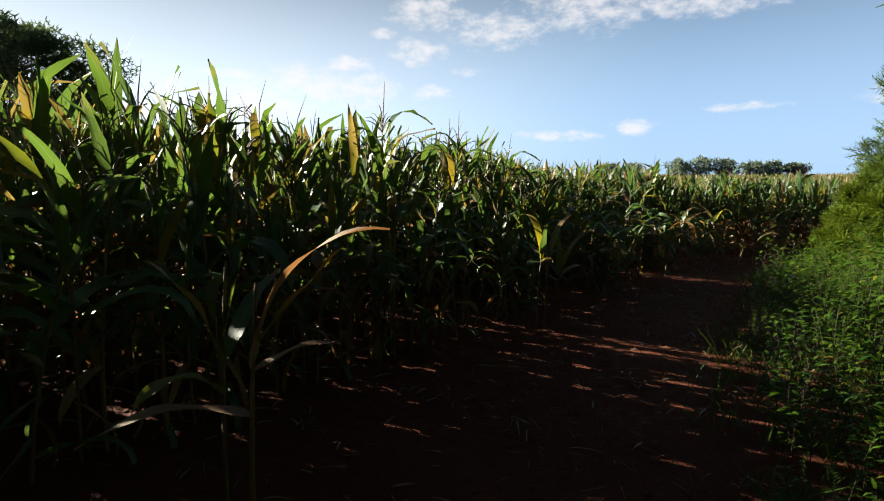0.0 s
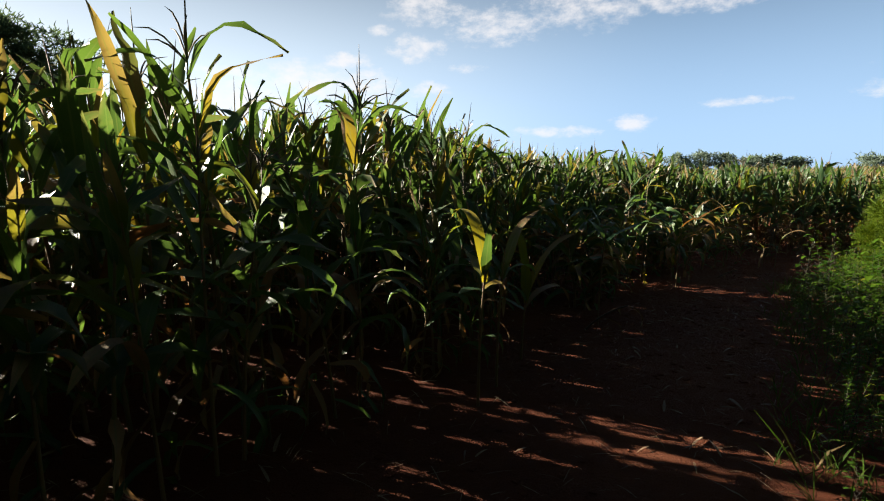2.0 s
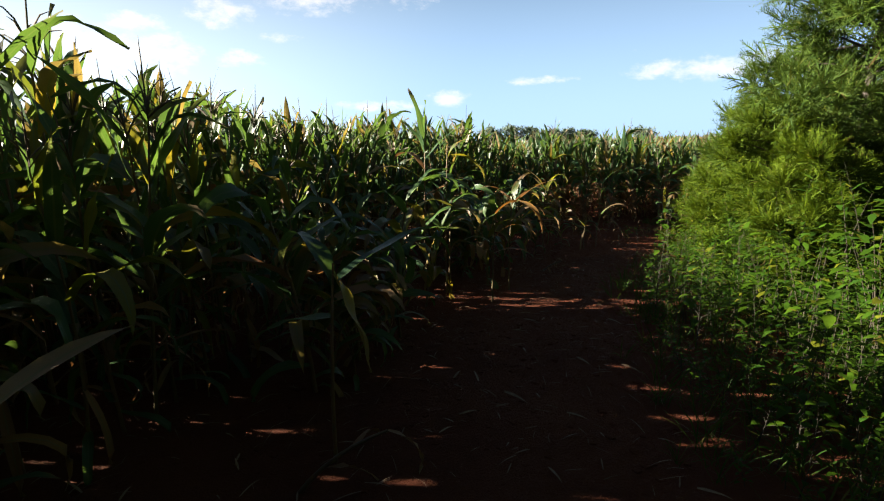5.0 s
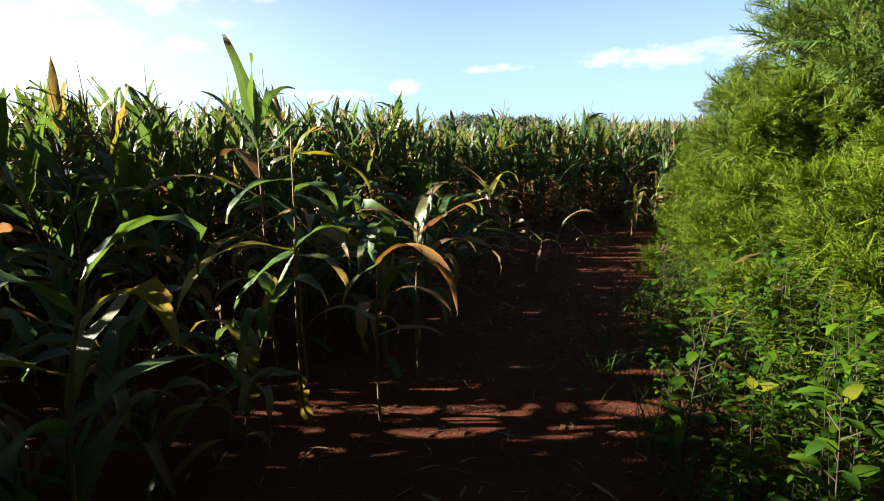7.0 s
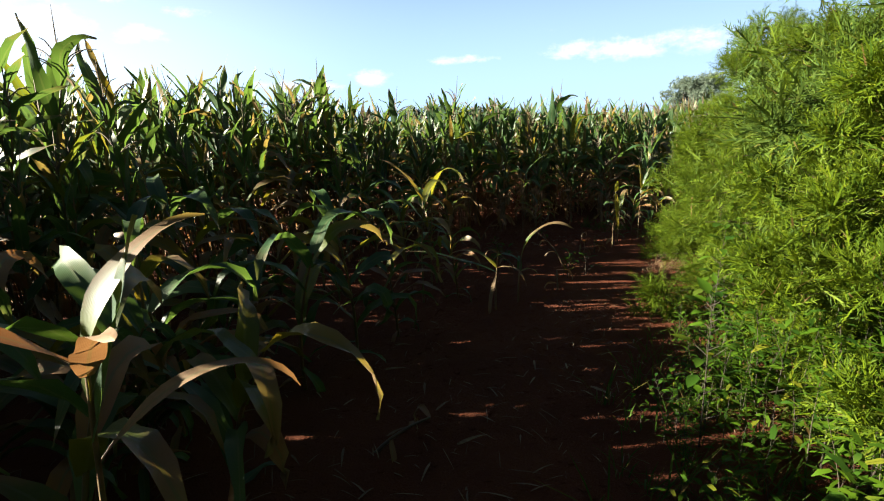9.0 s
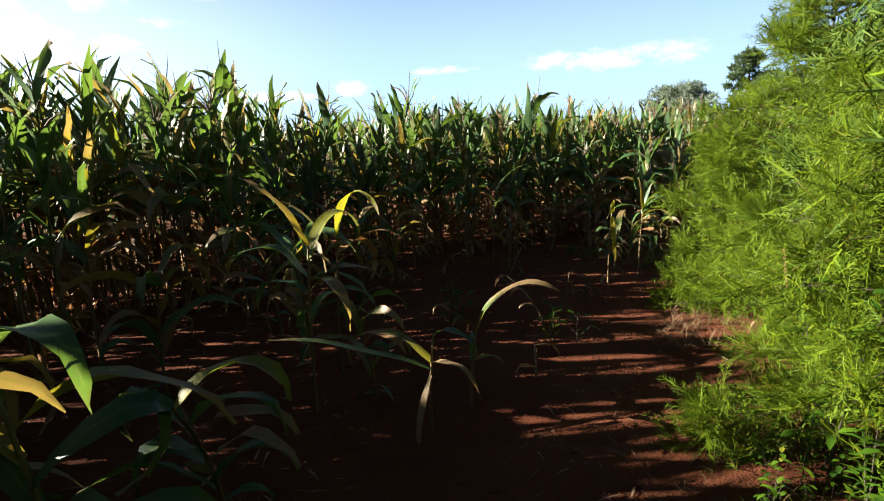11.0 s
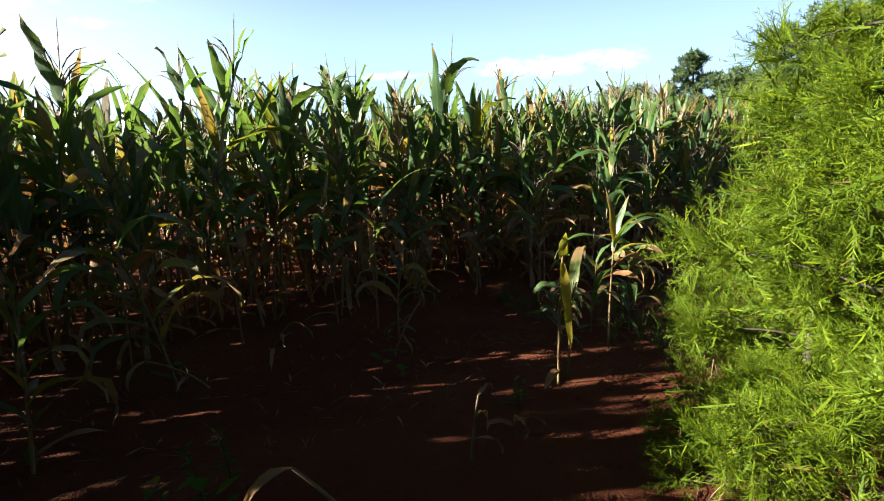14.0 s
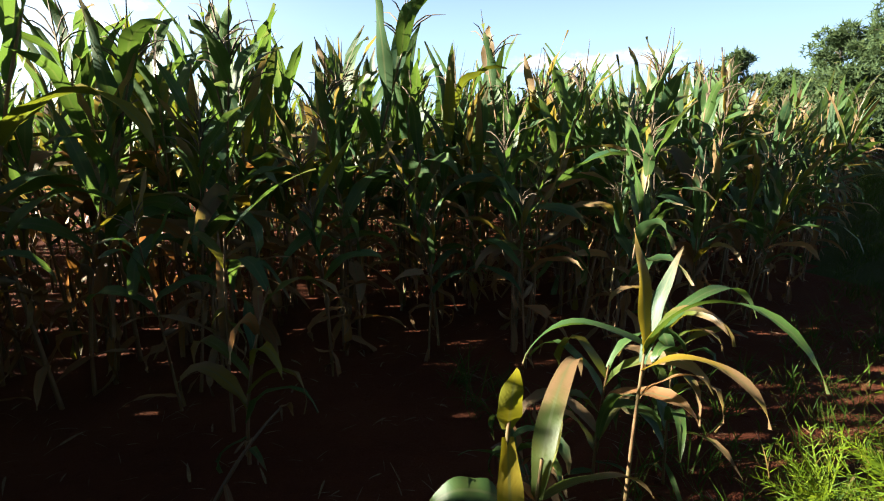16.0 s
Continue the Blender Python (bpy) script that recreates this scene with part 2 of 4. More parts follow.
def meadow_material():
    k = Nodes("meadow")
    big, fine = k.noise(0.5, 4.0), k.noise(25.0, 5.0, 0.7)
    c = k.mix(big, (0.030, 0.055, 0.010), (0.050, 0.060, 0.014))
    c = k.mix(k.step(fine, 0.5, 0.75), c, (0.080, 0.070, 0.025))
    return k.surface(c, 0.9, k.bump(fine, 1.0, 0.08), 0.1)


SOIL, FAR_FIELD, MEADOW = soil_material(), far_field_material(), meadow_material()


# ---- the lie of the land ----
def ground_z(x, y):
    """The field falls along the walk, then rises gently beyond."""
    s = 0.6 * np.asarray(x, float) + 0.8 * np.asarray(y, float)
    near = 0.1 - 0.068 * s
    near = np.where(s < -4, 0.372 + 0.0 * s, near)
    dip = -1.36 + 0.0 * s
    t = np.clip((s - 19) / 7, 0, 1)
    z = near * (1 - t * t * (3 - 2 * t)) + dip * (t * t * (3 - 2 * t))
    far = np.clip((s - 26) / 170, 0, 1)
    return z + 1.9 * far * far * (3 - 2 * far)


EDGE = [(-4.8, -6), (-2.3, 0), (-1.2, 2), (-0.15, 3.9), (0.85, 5.7), (2.05, 8.2), (2.95, 10.3), (4.0, 12.3), (5.5, 14.3), (6.9, 16.0),
        (8.2, 17.4), (9.6, 17.8), (12.9, 17.7), (13.5, 16.9), (14.6, 16.6), (17, 16.9), (25, 19.5), (60, 32)]
FIELD = EDGE + [(95, 120), (-80, 120), (-80, -6)]
HEDGE = [(-0.6, -3), (0.6, 0), (1.9, 3.1), (3.4, 5.6), (4.3, 6.9), (5.3, 8.5), (6.5, 10.1), (7.4, 11.0), (8.9, 11.9), (9.9, 12.4), (11.0, 12.8),
         (12.4, 13.5), (13.9, 14.9), (15.6, 15.4), (18, 16.0), (25, 18.2), (40, 23.3)]


def inside(x, y, poly):
    x, y = np.asarray(x), np.asarray(y)
    odd = np.zeros(x.shape, bool)
    for (x0, y0), (x1, y1) in zip(poly, poly[1:] + poly[:1]):
        if y0 != y1:
            odd ^= ((y0 > y) != (y1 > y)) & (x < (x1 - x0) * (y - y0) / (y1 - y0) + x0)
    return odd


def off_line(x, y, line):
    """Distance to a broken line."""
    p = np.stack([np.asarray(x, float), np.asarray(y, float)], -1)
    best = np.full(p.shape[:-1], 1e9)
    for a, b in zip(np.array(line[:-1]), np.array(line[1:])):
        d = b - a
        t = np.clip(((p - a) @ d) / (d @ d), 0, 1)
        best = np.minimum(best, np.linalg.norm(p - a - t[..., None] * d, axis=-1))
    return best


# ---- mesh making ----
def mesh_of(name, v, f, uv=None, materials=(), index=None, smooth=True):
    """A mesh from arrays: vertices, quads (n, 4) or triangles (n, 3), one uv a vertex."""
    v, f = np.asarray(v, np.float32), np.asarray(f, np.int32)
    me = bpy.data.meshes.new(name)
    me.vertices.add(len(v))
    me.vertices.foreach_set("co", v.ravel())
    me.loops.add(f.size)
    me.loops.foreach_set("vertex_index", f.ravel())
    me.polygons.add(len(f))
    me.polygons.foreach_set("loop_start", np.arange(len(f), dtype=np.int32) * f.shape[1])
    if uv is not None:
        layer = me.uv_layers.new(name="UVMap")
        layer.data.foreach_set("uv", np.asarray(uv, np.float32)[f.ravel()].ravel())
    for m in materials:
        me.materials.append(m)
    if index is not None:
        me.polygons.foreach_set("material_index", np.asarray(index, np.int32))
    me.polygons.foreach_set("use_smooth", np.full(len(f), smooth))
    me.update(calc_edges=True)
    me.validate()
    return me


def gather(pieces):
    """Joins (vertices, faces, uv, material) tuples into one."""
    vs, fs, us, ms, at = [], [], [], [], 0
    for v, f, u, m in pieces:
        vs.append(v), fs.append(f + at), us.append(u), ms.append(np.full(len(f), m) if np.isscalar(m) else m)
        at += len(v)
    return np.concatenate(vs), np.concatenate(fs), np.concatenate(us), np.concatenate(ms)


def scatter(piece, xyz, turn, scale, tilt=None):
    """Many copies of one piece as arrays: places (n, 3), turns about z (n), scales (n)."""
    v, f, u, m = piece
    n = len(xyz)
    c, s = np.cos(turn)[:, None], np.sin(turn)[:, None]
    if np.ndim(scale) == 1:
        scale = np.stack([scale] * 3, -1)
    w = v[None] * scale[:, None, :]
    if tilt is not None:
        w = w.copy()
        w[..., 0] += w[..., 2] * tilt[:, :1]
        w[..., 1] += w[..., 2] * tilt[:, 1:2]
    out = np.empty_like(w)
    out[..., 0] = w[..., 0] * c - w[..., 1] * s
    out[..., 1] = w[..., 0] * s + w[..., 1] * c
    out[..., 2] = w[..., 2]
    out += xyz[:, None, :]
    faces = f[None] + (np.arange(n) * len(v))[:, None, None]
    return out.reshape(-1, 3), faces.reshape(-1, f.shape[1]), np.tile(u, (n, 1)), np.tile(m if not np.isscalar(m) else np.full(len(f), m), n)


def unit(a):
    return a / np.maximum(np.linalg.norm(a, axis=-1, keepdims=True), 1e-9)


def blade(rng, base, azimuth, rise, length, width, droop, segments=8, fold=0.25, wave=0.12, sway=0.3, twist=0.0, shape="corn", kink=None):
    """A leaf blade that leaves base at an angle and arches over. Three points across, quads."""
    t = np.linspace(0, 1, segments + 1)
    ang = rise - droop * t ** 1.5
    if kink is not None:
        ang = ang - kink[1] / (1 + np.exp(-(t - kink[0]) * 22))
    head = azimuth + sway * t ** 2
    step = np.stack([np.cos(ang) * np.cos(head), np.cos(ang) * np.sin(head), np.sin(ang)], -1) * (length / segments)
    mid = np.vstack([[0, 0, 0], np.cumsum((step[:-1] + step[1:]) / 2, 0)]) + base
    along = unit(step)
    side = unit(np.cross(along, np.array([0, 0, 1.0])) + 1e-4)
    up = np.cross(side, along)
    roll = twist * t
    side, up = side * np.cos(roll)[:, None] + up * np.sin(roll)[:, None], up * np.cos(roll)[:, None] - side * np.sin(roll)[:, None]
    if shape == "corn":
        w = np.minimum(1, 0.45 + 2.4 * t) * (1 - t ** 2.6) ** 0.8
    else:
        w = np.sin(np.pi * np.clip(t, 0, 1) ** 0.75) ** 0.8
    w = width / 2 * np.maximum(w, 0.02)
    wob = wave * width * np.sin(t * rng.uniform(9, 16) + rng.uniform(0, 6))
    wob2 = wave * width * np.sin(t * rng.uniform(9, 16) + rng.uniform(0, 6))
    left = mid - side * w[:, None] + up * (fold * w + wob * (t > 0.05))[:, None]
    right = mid + side * w[:, None] + up * (fold * w + wob2 * (t > 0.05))[:, None]
    v = np.stack([left, mid, right], 1).reshape(-1, 3)
    i = np.arange(segments)[:, None] * 3
    f = np.concatenate([i + [0, 1, 4, 3], i + [1, 2, 5, 4]])
    uv = np.stack([np.tile([0, 0.5, 1.0], segments + 1), np.repeat(t, 3)], -1)
    return v, f, uv


def strip(rng, base, azimuth, rise, length, width, droop, segments=3):
    """A cheap blade, two points across."""
    t = np.linspace(0, 1, segments + 1)
    ang = rise - droop * t ** 1.5
    step = np.stack([np.cos(ang) * np.cos(azimuth), np.cos(ang) * np.sin(azimuth), np.sin(ang)], -1) * (length / segments)
    mid = np.vstack([[0, 0, 0], np.cumsum((step[:-1] + step[1:]) / 2, 0)]) + base
    a = azimuth + rng.uniform(-0.6, 0.6)
    side = np.array([-math.sin(a), math.cos(a), rng.uniform(-0.3, 0.3)])
    w = width / 2 * np.maximum(np.minimum(1, 0.5 + 2 * t) * (1 - t ** 2.2), 0.10)
    v = np.stack([mid - side * w[:, None], mid + side * w[:, None]], 1).reshape(-1, 3)
    i = np.arange(segments)[:, None] * 2
    f = np.concatenate([i + [0, 1, 3, 2]])
    return v, f, np.stack([np.tile([0, 1.0], segments + 1), np.repeat(t, 2)], -1)


def tube(points, radii, sides=6):
    """A round limb along points, as quads."""
    p, r = np.asarray(points, float), np.asarray(radii, float)
    along = unit(np.gradient(p, axis=0))
    ref = np.where(np.abs(along[:, 2:3]) > 0.9, np.array([[1.0, 0, 0]]), np.array([[0, 0, 1.0]]))
    a = unit(np.cross(along, ref))
    b = np.cross(along, a)
    ang = np.linspace(0, 2 * np.pi, sides, endpoint=False)
    v = p[:, None] + r[:, None, None] * (a[:, None] * np.cos(ang)[None, :, None] + b[:, None] * np.sin(ang)[None, :, None])
    n = len(p)
    i, j = np.meshgrid(np.arange(n - 1), np.arange(sides), indexing="ij")
    f = np.stack([i * sides + j, i * sides + (j + 1) % sides, (i + 1) * sides + (j + 1) % sides, (i + 1) * sides + j], -1).reshape(-1, 4)
    uv = np.stack([np.tile(np.arange(sides) / sides, n), np.repeat(np.linspace(0, 1, n), sides)], -1)
    return v.reshape(-1, 3), f, uv


def part(name, v, f, uv, material, parent, label=""):
    ob = new(name, mesh_of(name, v, f, uv, [material]))
    ob.parent = parent
    return tagged(ob, label)


def thing(name, label, category, place=(0, 0, 0), group="", kind=""):
    ob = new(name)
    ob.location = place
    return tagged(ob, label, category, group, kind)


# ---- ground ----
def make_ground():
    xs = np.concatenate([-np.geomspace(3000, 32, 26), np.arange(-30, 46.01, 0.5), np.geomspace(48, 3000, 26)])
    ys = np.concatenate([-np.geomspace(3000, 9, 20), np.arange(-8, 46.01, 0.5), np.geomspace(48, 3000, 30)])
    gx, gy = np.meshgrid(xs, ys, indexing="ij")
    gz = ground_z(gx, gy)
    v = np.stack([gx, gy, gz], -1).reshape(-1, 3)
    nx, ny = len(xs), len(ys)
    i, j = np.meshgrid(np.arange(nx - 1), np.arange(ny - 1), indexing="ij")
    f = np.stack([i * ny + j, (i + 1) * ny + j, (i + 1) * ny + j + 1, i * ny + j + 1], -1).reshape(-1, 4)
    cx, cy = gx[:-1, :-1].ravel(), gy[:-1, :-1].ravel()
    far = (np.hypot(cx - 8, cy - 12) > 75).astype(int)
    right = inside(cx, cy, HEDGE + [(200, 90), (200, -200), (-10, -200)]) & (off_line(cx, cy, HEDGE) > 1.0) | (~inside(cx, cy, FIELD) & (cx > 18) & (cx < 200))
    far = np.where(right & (far == 0), 2, far)
    ob = new("ground", mesh_of("ground", v, f, None, [SOIL, FAR_FIELD, MEADOW], far))
    tagged(ob, "bare red clay soil running out into tan fields", "ground", kind="structure")


make_ground()


# ---- maize ----
def corn_parts(seed, height=2.0, lean=0.0, low=False, segments=8, arching=False, tuft=False, rust=False):
    """The pieces of one maize plant about the origin: name, geometry, material key."""
    rng = np.random.default_rng(seed)
    made = []
    top = height * rng.uniform(0.77, 0.82)
    k = np.linspace(0, 1, 3 if low else 6)
    bend = lean * k ** 2
    a = rng.uniform(0, 6.28)
    spine = np.stack([bend * math.cos(a), bend * math.sin(a), k * top], -1)
    made.append(("stalk", tube(spine, 0.013 * (1 - 0.55 * k), 3 if low else (6 if segments > 6 else 4)), "stalk"))
    plane = rng.uniform(0, 6.28)
    n = 12 if not low else 10
    for i in range(n):
        q = 0.10 + 0.88 * i / (n - 1)
        base = np.array([np.interp(q, k, spine[:, c]) for c in range(3)])
        az = plane + math.pi * (i % 2) + rng.normal(0, 0.45)
        if q < 0.42:
            rise, droop, length, width, key = rng.uniform(-0.9, 0.7), rng.uniform(0.9, 2.4), rng.uniform(0.36, 0.66), rng.uniform(0.035, 0.070), "dry" if rng.random() < 0.55 else "leaf"
        elif q < 0.72:
            rise, droop, length, width = rng.uniform(0.7, 1.1), rng.uniform(1.5, 2.7), rng.uniform(0.60, 0.92), rng.uniform(0.080, 0.120)
            key = "dry" if rng.random() < 0.17 else ("turning" if rng.random() < 0.20 else "leaf")
        else:
            rise, droop, length, width = rng.uniform(1.12, 1.46), rng.uniform(0.0, 0.65), rng.uniform(0.48, 0.80), rng.uniform(0.065, 0.100)
            key = "turning" if rng.random() < 0.13 else "leaf"
        if q > 0.86:
            length = rng.uniform(0.36, 0.60)
        scale = height / 2.0
        if rust and q < 0.5:
            if rng.random() < 0.40:
                continue
            rise, droop, length, key = rng.uniform(-1.3, 0.4), rng.uniform(0.3, 1.8), rng.uniform(0.30, 0.55), "dry" if rng.random() < 0.85 else "turning"
        if tuft and q < 0.6:
            continue
        if tuft and rng.random() < 0.45:
            key = "turning"
        if arching:
            scale = 0.55 + height * 0.25
            if q > 0.25:
                rise, droop, length, width = rng.uniform(0.75, 1.25), rng.uniform(1.7, 2.9), rng.uniform(0.60, 0.95), rng.uniform(0.07, 0.105)
                key = ["turning", "leaf", "dry", "turning", "leaf"][int(rng.integers(0, 5))]
        if low:
            g = strip(rng, base, az, rise, length * scale, width * 1.15, droop, 3)
        else:
            kink = (rng.uniform(0.35, 0.7), rng.uniform(0.5, 1.2)) if rng.random() < 0.3 else None
            g = blade(rng, base, az, rise, length * scale, width, droop, segments, rng.uniform(0.1, 0.5), 0.16, rng.normal(0, 0.35), rng.normal(0, 0.7), "corn", kink)
        made.append(("leaf", g, key))
    crown = []
    for i in range(0 if arching else (3 if low else (4 if segments < 8 else 8))):
        b = spine[-1] + [0, 0, 0.0 if i == 0 else rng.uniform(0.02, 0.12)]
        az, rise = rng.uniform(0, 6.28), 1.5 if i == 0 else rng.uniform(0.75, 1.3)
        ln = rng.uniform(0.36, 0.48) if i == 0 else rng.uniform(0.18, 0.30)
        if low or segments < 8:
            crown.append((*strip(rng, b, az, rise, ln, 0.012, 0.5, 2), 0))
        else:
            t = np.linspace(0, 1, 4)
            ang = rise - 0.9 * t ** 2 * (i > 0)
            pts = b + np.stack([np.cumsum(np.cos(ang)) * math.cos(az), np.cumsum(np.cos(ang)) * math.sin(az), np.cumsum(np.sin(ang))], -1) * ln / 4
            pts = np.vstack([b, pts])
            crown.append((*tube(pts, [0.004, 0.005, 0.005, 0.004, 0.0012], 3), 0))
    if crown:
        v, f, u, _ = gather(crown)
        made.append(("tassel", (v, f, u), "tassel"))
    if rng.random() < 0.8 and not low and segments > 6:
        q = rng.uniform(0.42, 0.5)
        b = np.array([np.interp(q, k, spine[:, c]) for c in range(3)])
        az = rng.uniform(0, 6.28)
        t = np.linspace(0, 1, 6)
        d = np.array([math.cos(az) * 0.5, math.sin(az) * 0.5, rng.uniform(0.2, 0.85)])
        made.append(("ear", tube(b + t[:, None] * d * 0.24, [0.008, 0.021, 0.026, 0.024, 0.016, 0.003], 7), "husk"))
    return made


CORN_MATS = [CORN_LEAF, CORN_DRY, CORN_TURNING, CORN_STALK, TASSEL, HUSK, CORN_STALK_DRY, CORN_YELLOW]
CORN_KEY = {"leaf": 0, "dry": 1, "turning": 2, "stalk": 3, "tassel": 4, "husk": 5, "stalk_dry": 6, "yellow": 7}


def corn_thing(seed, height, lean, label, arching=False, rust=False):
    ob = thing("corn_plant", label, "corn plant", group="maize along the field edge")
    for name, (v, f, u), key in corn_parts(seed, height, lean, arching=arching, rust=rust):
        words = {"dry": "withered tan leaf", "turning": "yellowing leaf", "tassel": "dry tan tassel", "husk": "ear in a pale husk"}.get(key, "")
        part(name, v, f, u, CORN_MATS[CORN_KEY[key]], ob, words)
    return ob


def corn_piece(seed, height, low, tuft=False, rust=False):
    return gather([(v, f, u, CORN_KEY[key]) for name, (v, f, u), key in corn_parts(seed, height, 0.08, low, 4, tuft=tuft, rust=rust)])


ROW = np.array([0.573, 0.820])            # the rows run along the walk
ACROSS = np.array([-0.820, 0.573])


def corn_height(p):
    """The maize stands low near the start and taller down the slope."""
    return np.interp(np.asarray(p) @ np.array([0.6, 0.8]), [0, 4, 8, 12, 16, 18.5, 24, 40], [2.0, 2.1, 2.2, 2.25, 2.55, 2.85, 2.55, 2.2])


GAPS = [(0.97, 5.08), (4.04, 10.22), (4.45, 9.97)]


def in_gap(x, y):
    """Lanes cleared of plants toward the evening sun, to let light onto chosen plants."""
    way = np.array([math.sin(SUN_AZ), math.cos(SUN_AZ)])
    missing = np.zeros(np.shape(x), bool)
    for gx, gy in GAPS:
        missing |= off_line(x, y, [(gx + 0.5 * way[0], gy + 0.5 * way[1]), (gx + 3.4 * way[0], gy + 3.4 * way[1])]) < 0.21
    return missing


def field_points(rng, spacing, gap, near, far, centre=(6, 10)):
    """Places of maize plants in drilled rows inside the field."""
    a = np.arange(-90, 120, spacing)
    b = np.arange(-30, 110, gap)
    ga, gb = np.meshgrid(a, b, indexing="ij")
    ga = ga + rng.normal(0, spacing * 0.18, ga.shape)
    gb = gb + rng.normal(0, 0.05, gb.shape)
    p = ga[..., None] * ROW + gb[..., None] * ACROSS
    p = p.reshape(-1, 2)
    d = off_line(p[:, 0], p[:, 1], EDGE)
    thin = (p @ np.array([0.6, 0.8]) > 14.0) & (p[:, 0] < 16) & (rng.random(len(p)) < 0.24)
    keep = inside(p[:, 0], p[:, 1], FIELD) & (d >= near) & (d < far) & ~thin & ~in_gap(p[:, 0], p[:, 1])
    return p[keep], d[keep]


def make_field():
    rng = np.random.default_rng(4)
    labels = ["tall green maize plant with arching leaves and dry tassel", "maize plant with yellowing leaves and withered lower leaves"]
    kinds = []
    for i in range(16):
        late = i >= 8
        kinds.append(corn_thing(100 + i, [2.05, 1.95, 2.1, 1.9][i % 4], [0.05, 0.14, 0.25][i % 3], labels[1 if late else i % 2], rust=late))
    p, d = field_points(rng, 0.19, 0.76, 0.0, 1.3)
    s = p @ np.array([0.6, 0.8])
    ok = (s > 0.5) & (s < 27) & (p[:, 0] < 19)
    near, rest = p[ok], p[~ok]
    order = rng.permutation(len(near))
    chosen, spare = near[order[:290]], near[order[290:]]
    ripe = chosen @ np.array([0.6, 0.8]) > 9.0
    chosen = np.concatenate([chosen[~ripe][:8], chosen[ripe][:8], chosen[~ripe][8:], chosen[ripe][8:]])
    for i, (x, y) in enumerate(chosen):
        src = kinds[i] if i < 16 else kinds[i % 8 + (8 if 0.6 * x + 0.8 * y > 9.0 else 0)]
        edge = float(off_line(x, y, EDGE))
        size = (0.60 + 0.40 * min(1, edge / 1.1)) * rng.uniform(0.86, 1.14) * float(corn_height((x, y))) / 2.0
        m = pose(x, y, float(ground_z(x, y)) - 0.01, rng.normal(0, 3), rng.normal(0, 3), rng.uniform(0, 360)) @ Matrix.Scale(size, 4)
        if i < len(kinds):
            src.matrix_basis = m
        else:
            copy_thing(src, m).matrix_basis = m
    # the rest of the field
    full = [corn_piece(200 + i, 2.0, False) for i in range(8)]
    ripe = [corn_piece(240 + i, 2.0, False, rust=True) for i in range(8)]
    light = [corn_piece(300 + i, 2.0, True) for i in range(8)]
    tufts = [corn_piece(400 + i, 2.0, True, True) for i in range(8)]
    mid, _ = field_points(rng, 0.14, 0.60, 1.3, 3.0)
    mid = np.concatenate([mid, spare, rest])
    c = np.linalg.norm(mid - [6, 10], axis=1)
    deep, _ = field_points(rng, 0.15, 0.62, 3.0, 8)
    far, _ = field_points(rng, 0.50, 0.90, 8, 48)
    close, brown = mid[c < 12.5], mid[c < 12.5] @ np.array([0.6, 0.8]) > 14.0
    brown_far = deep @ np.array([0.6, 0.8]) > 15.0
    deep = deep[~brown_far | (rng.random(len(deep)) < 0.5)]
    sets = [(close[~brown], full), (close[brown], ripe), (np.concatenate([mid[c >= 12.5], deep]), light), (far, tufts)]
    pieces = []
    for pts, pool in sets:
        pick = rng.integers(0, len(pool), len(pts))
        for i, piece in enumerate(pool):
            q = pts[pick == i]
            if len(q):
                xyz = np.column_stack([q, ground_z(q[:, 0], q[:, 1]) - 0.01])
                pieces.append(scatter(piece, xyz, rng.uniform(0, 6.28, len(q)), rng.uniform(0.82, 1.13, len(q)) * corn_height(q) / 2.0, rng.normal(0, 0.05, (len(q), 2))))
    v, f, u, m = gather(pieces)
    ob = new("maize_field", mesh_of("maize_field", v, f, u, CORN_MATS, m))
    tagged(ob, "dense field of ripening green and tan maize", "corn field", kind="stuff")
    print("field", len(f), len(chosen), [len(q[0]) for q in sets])


make_field()


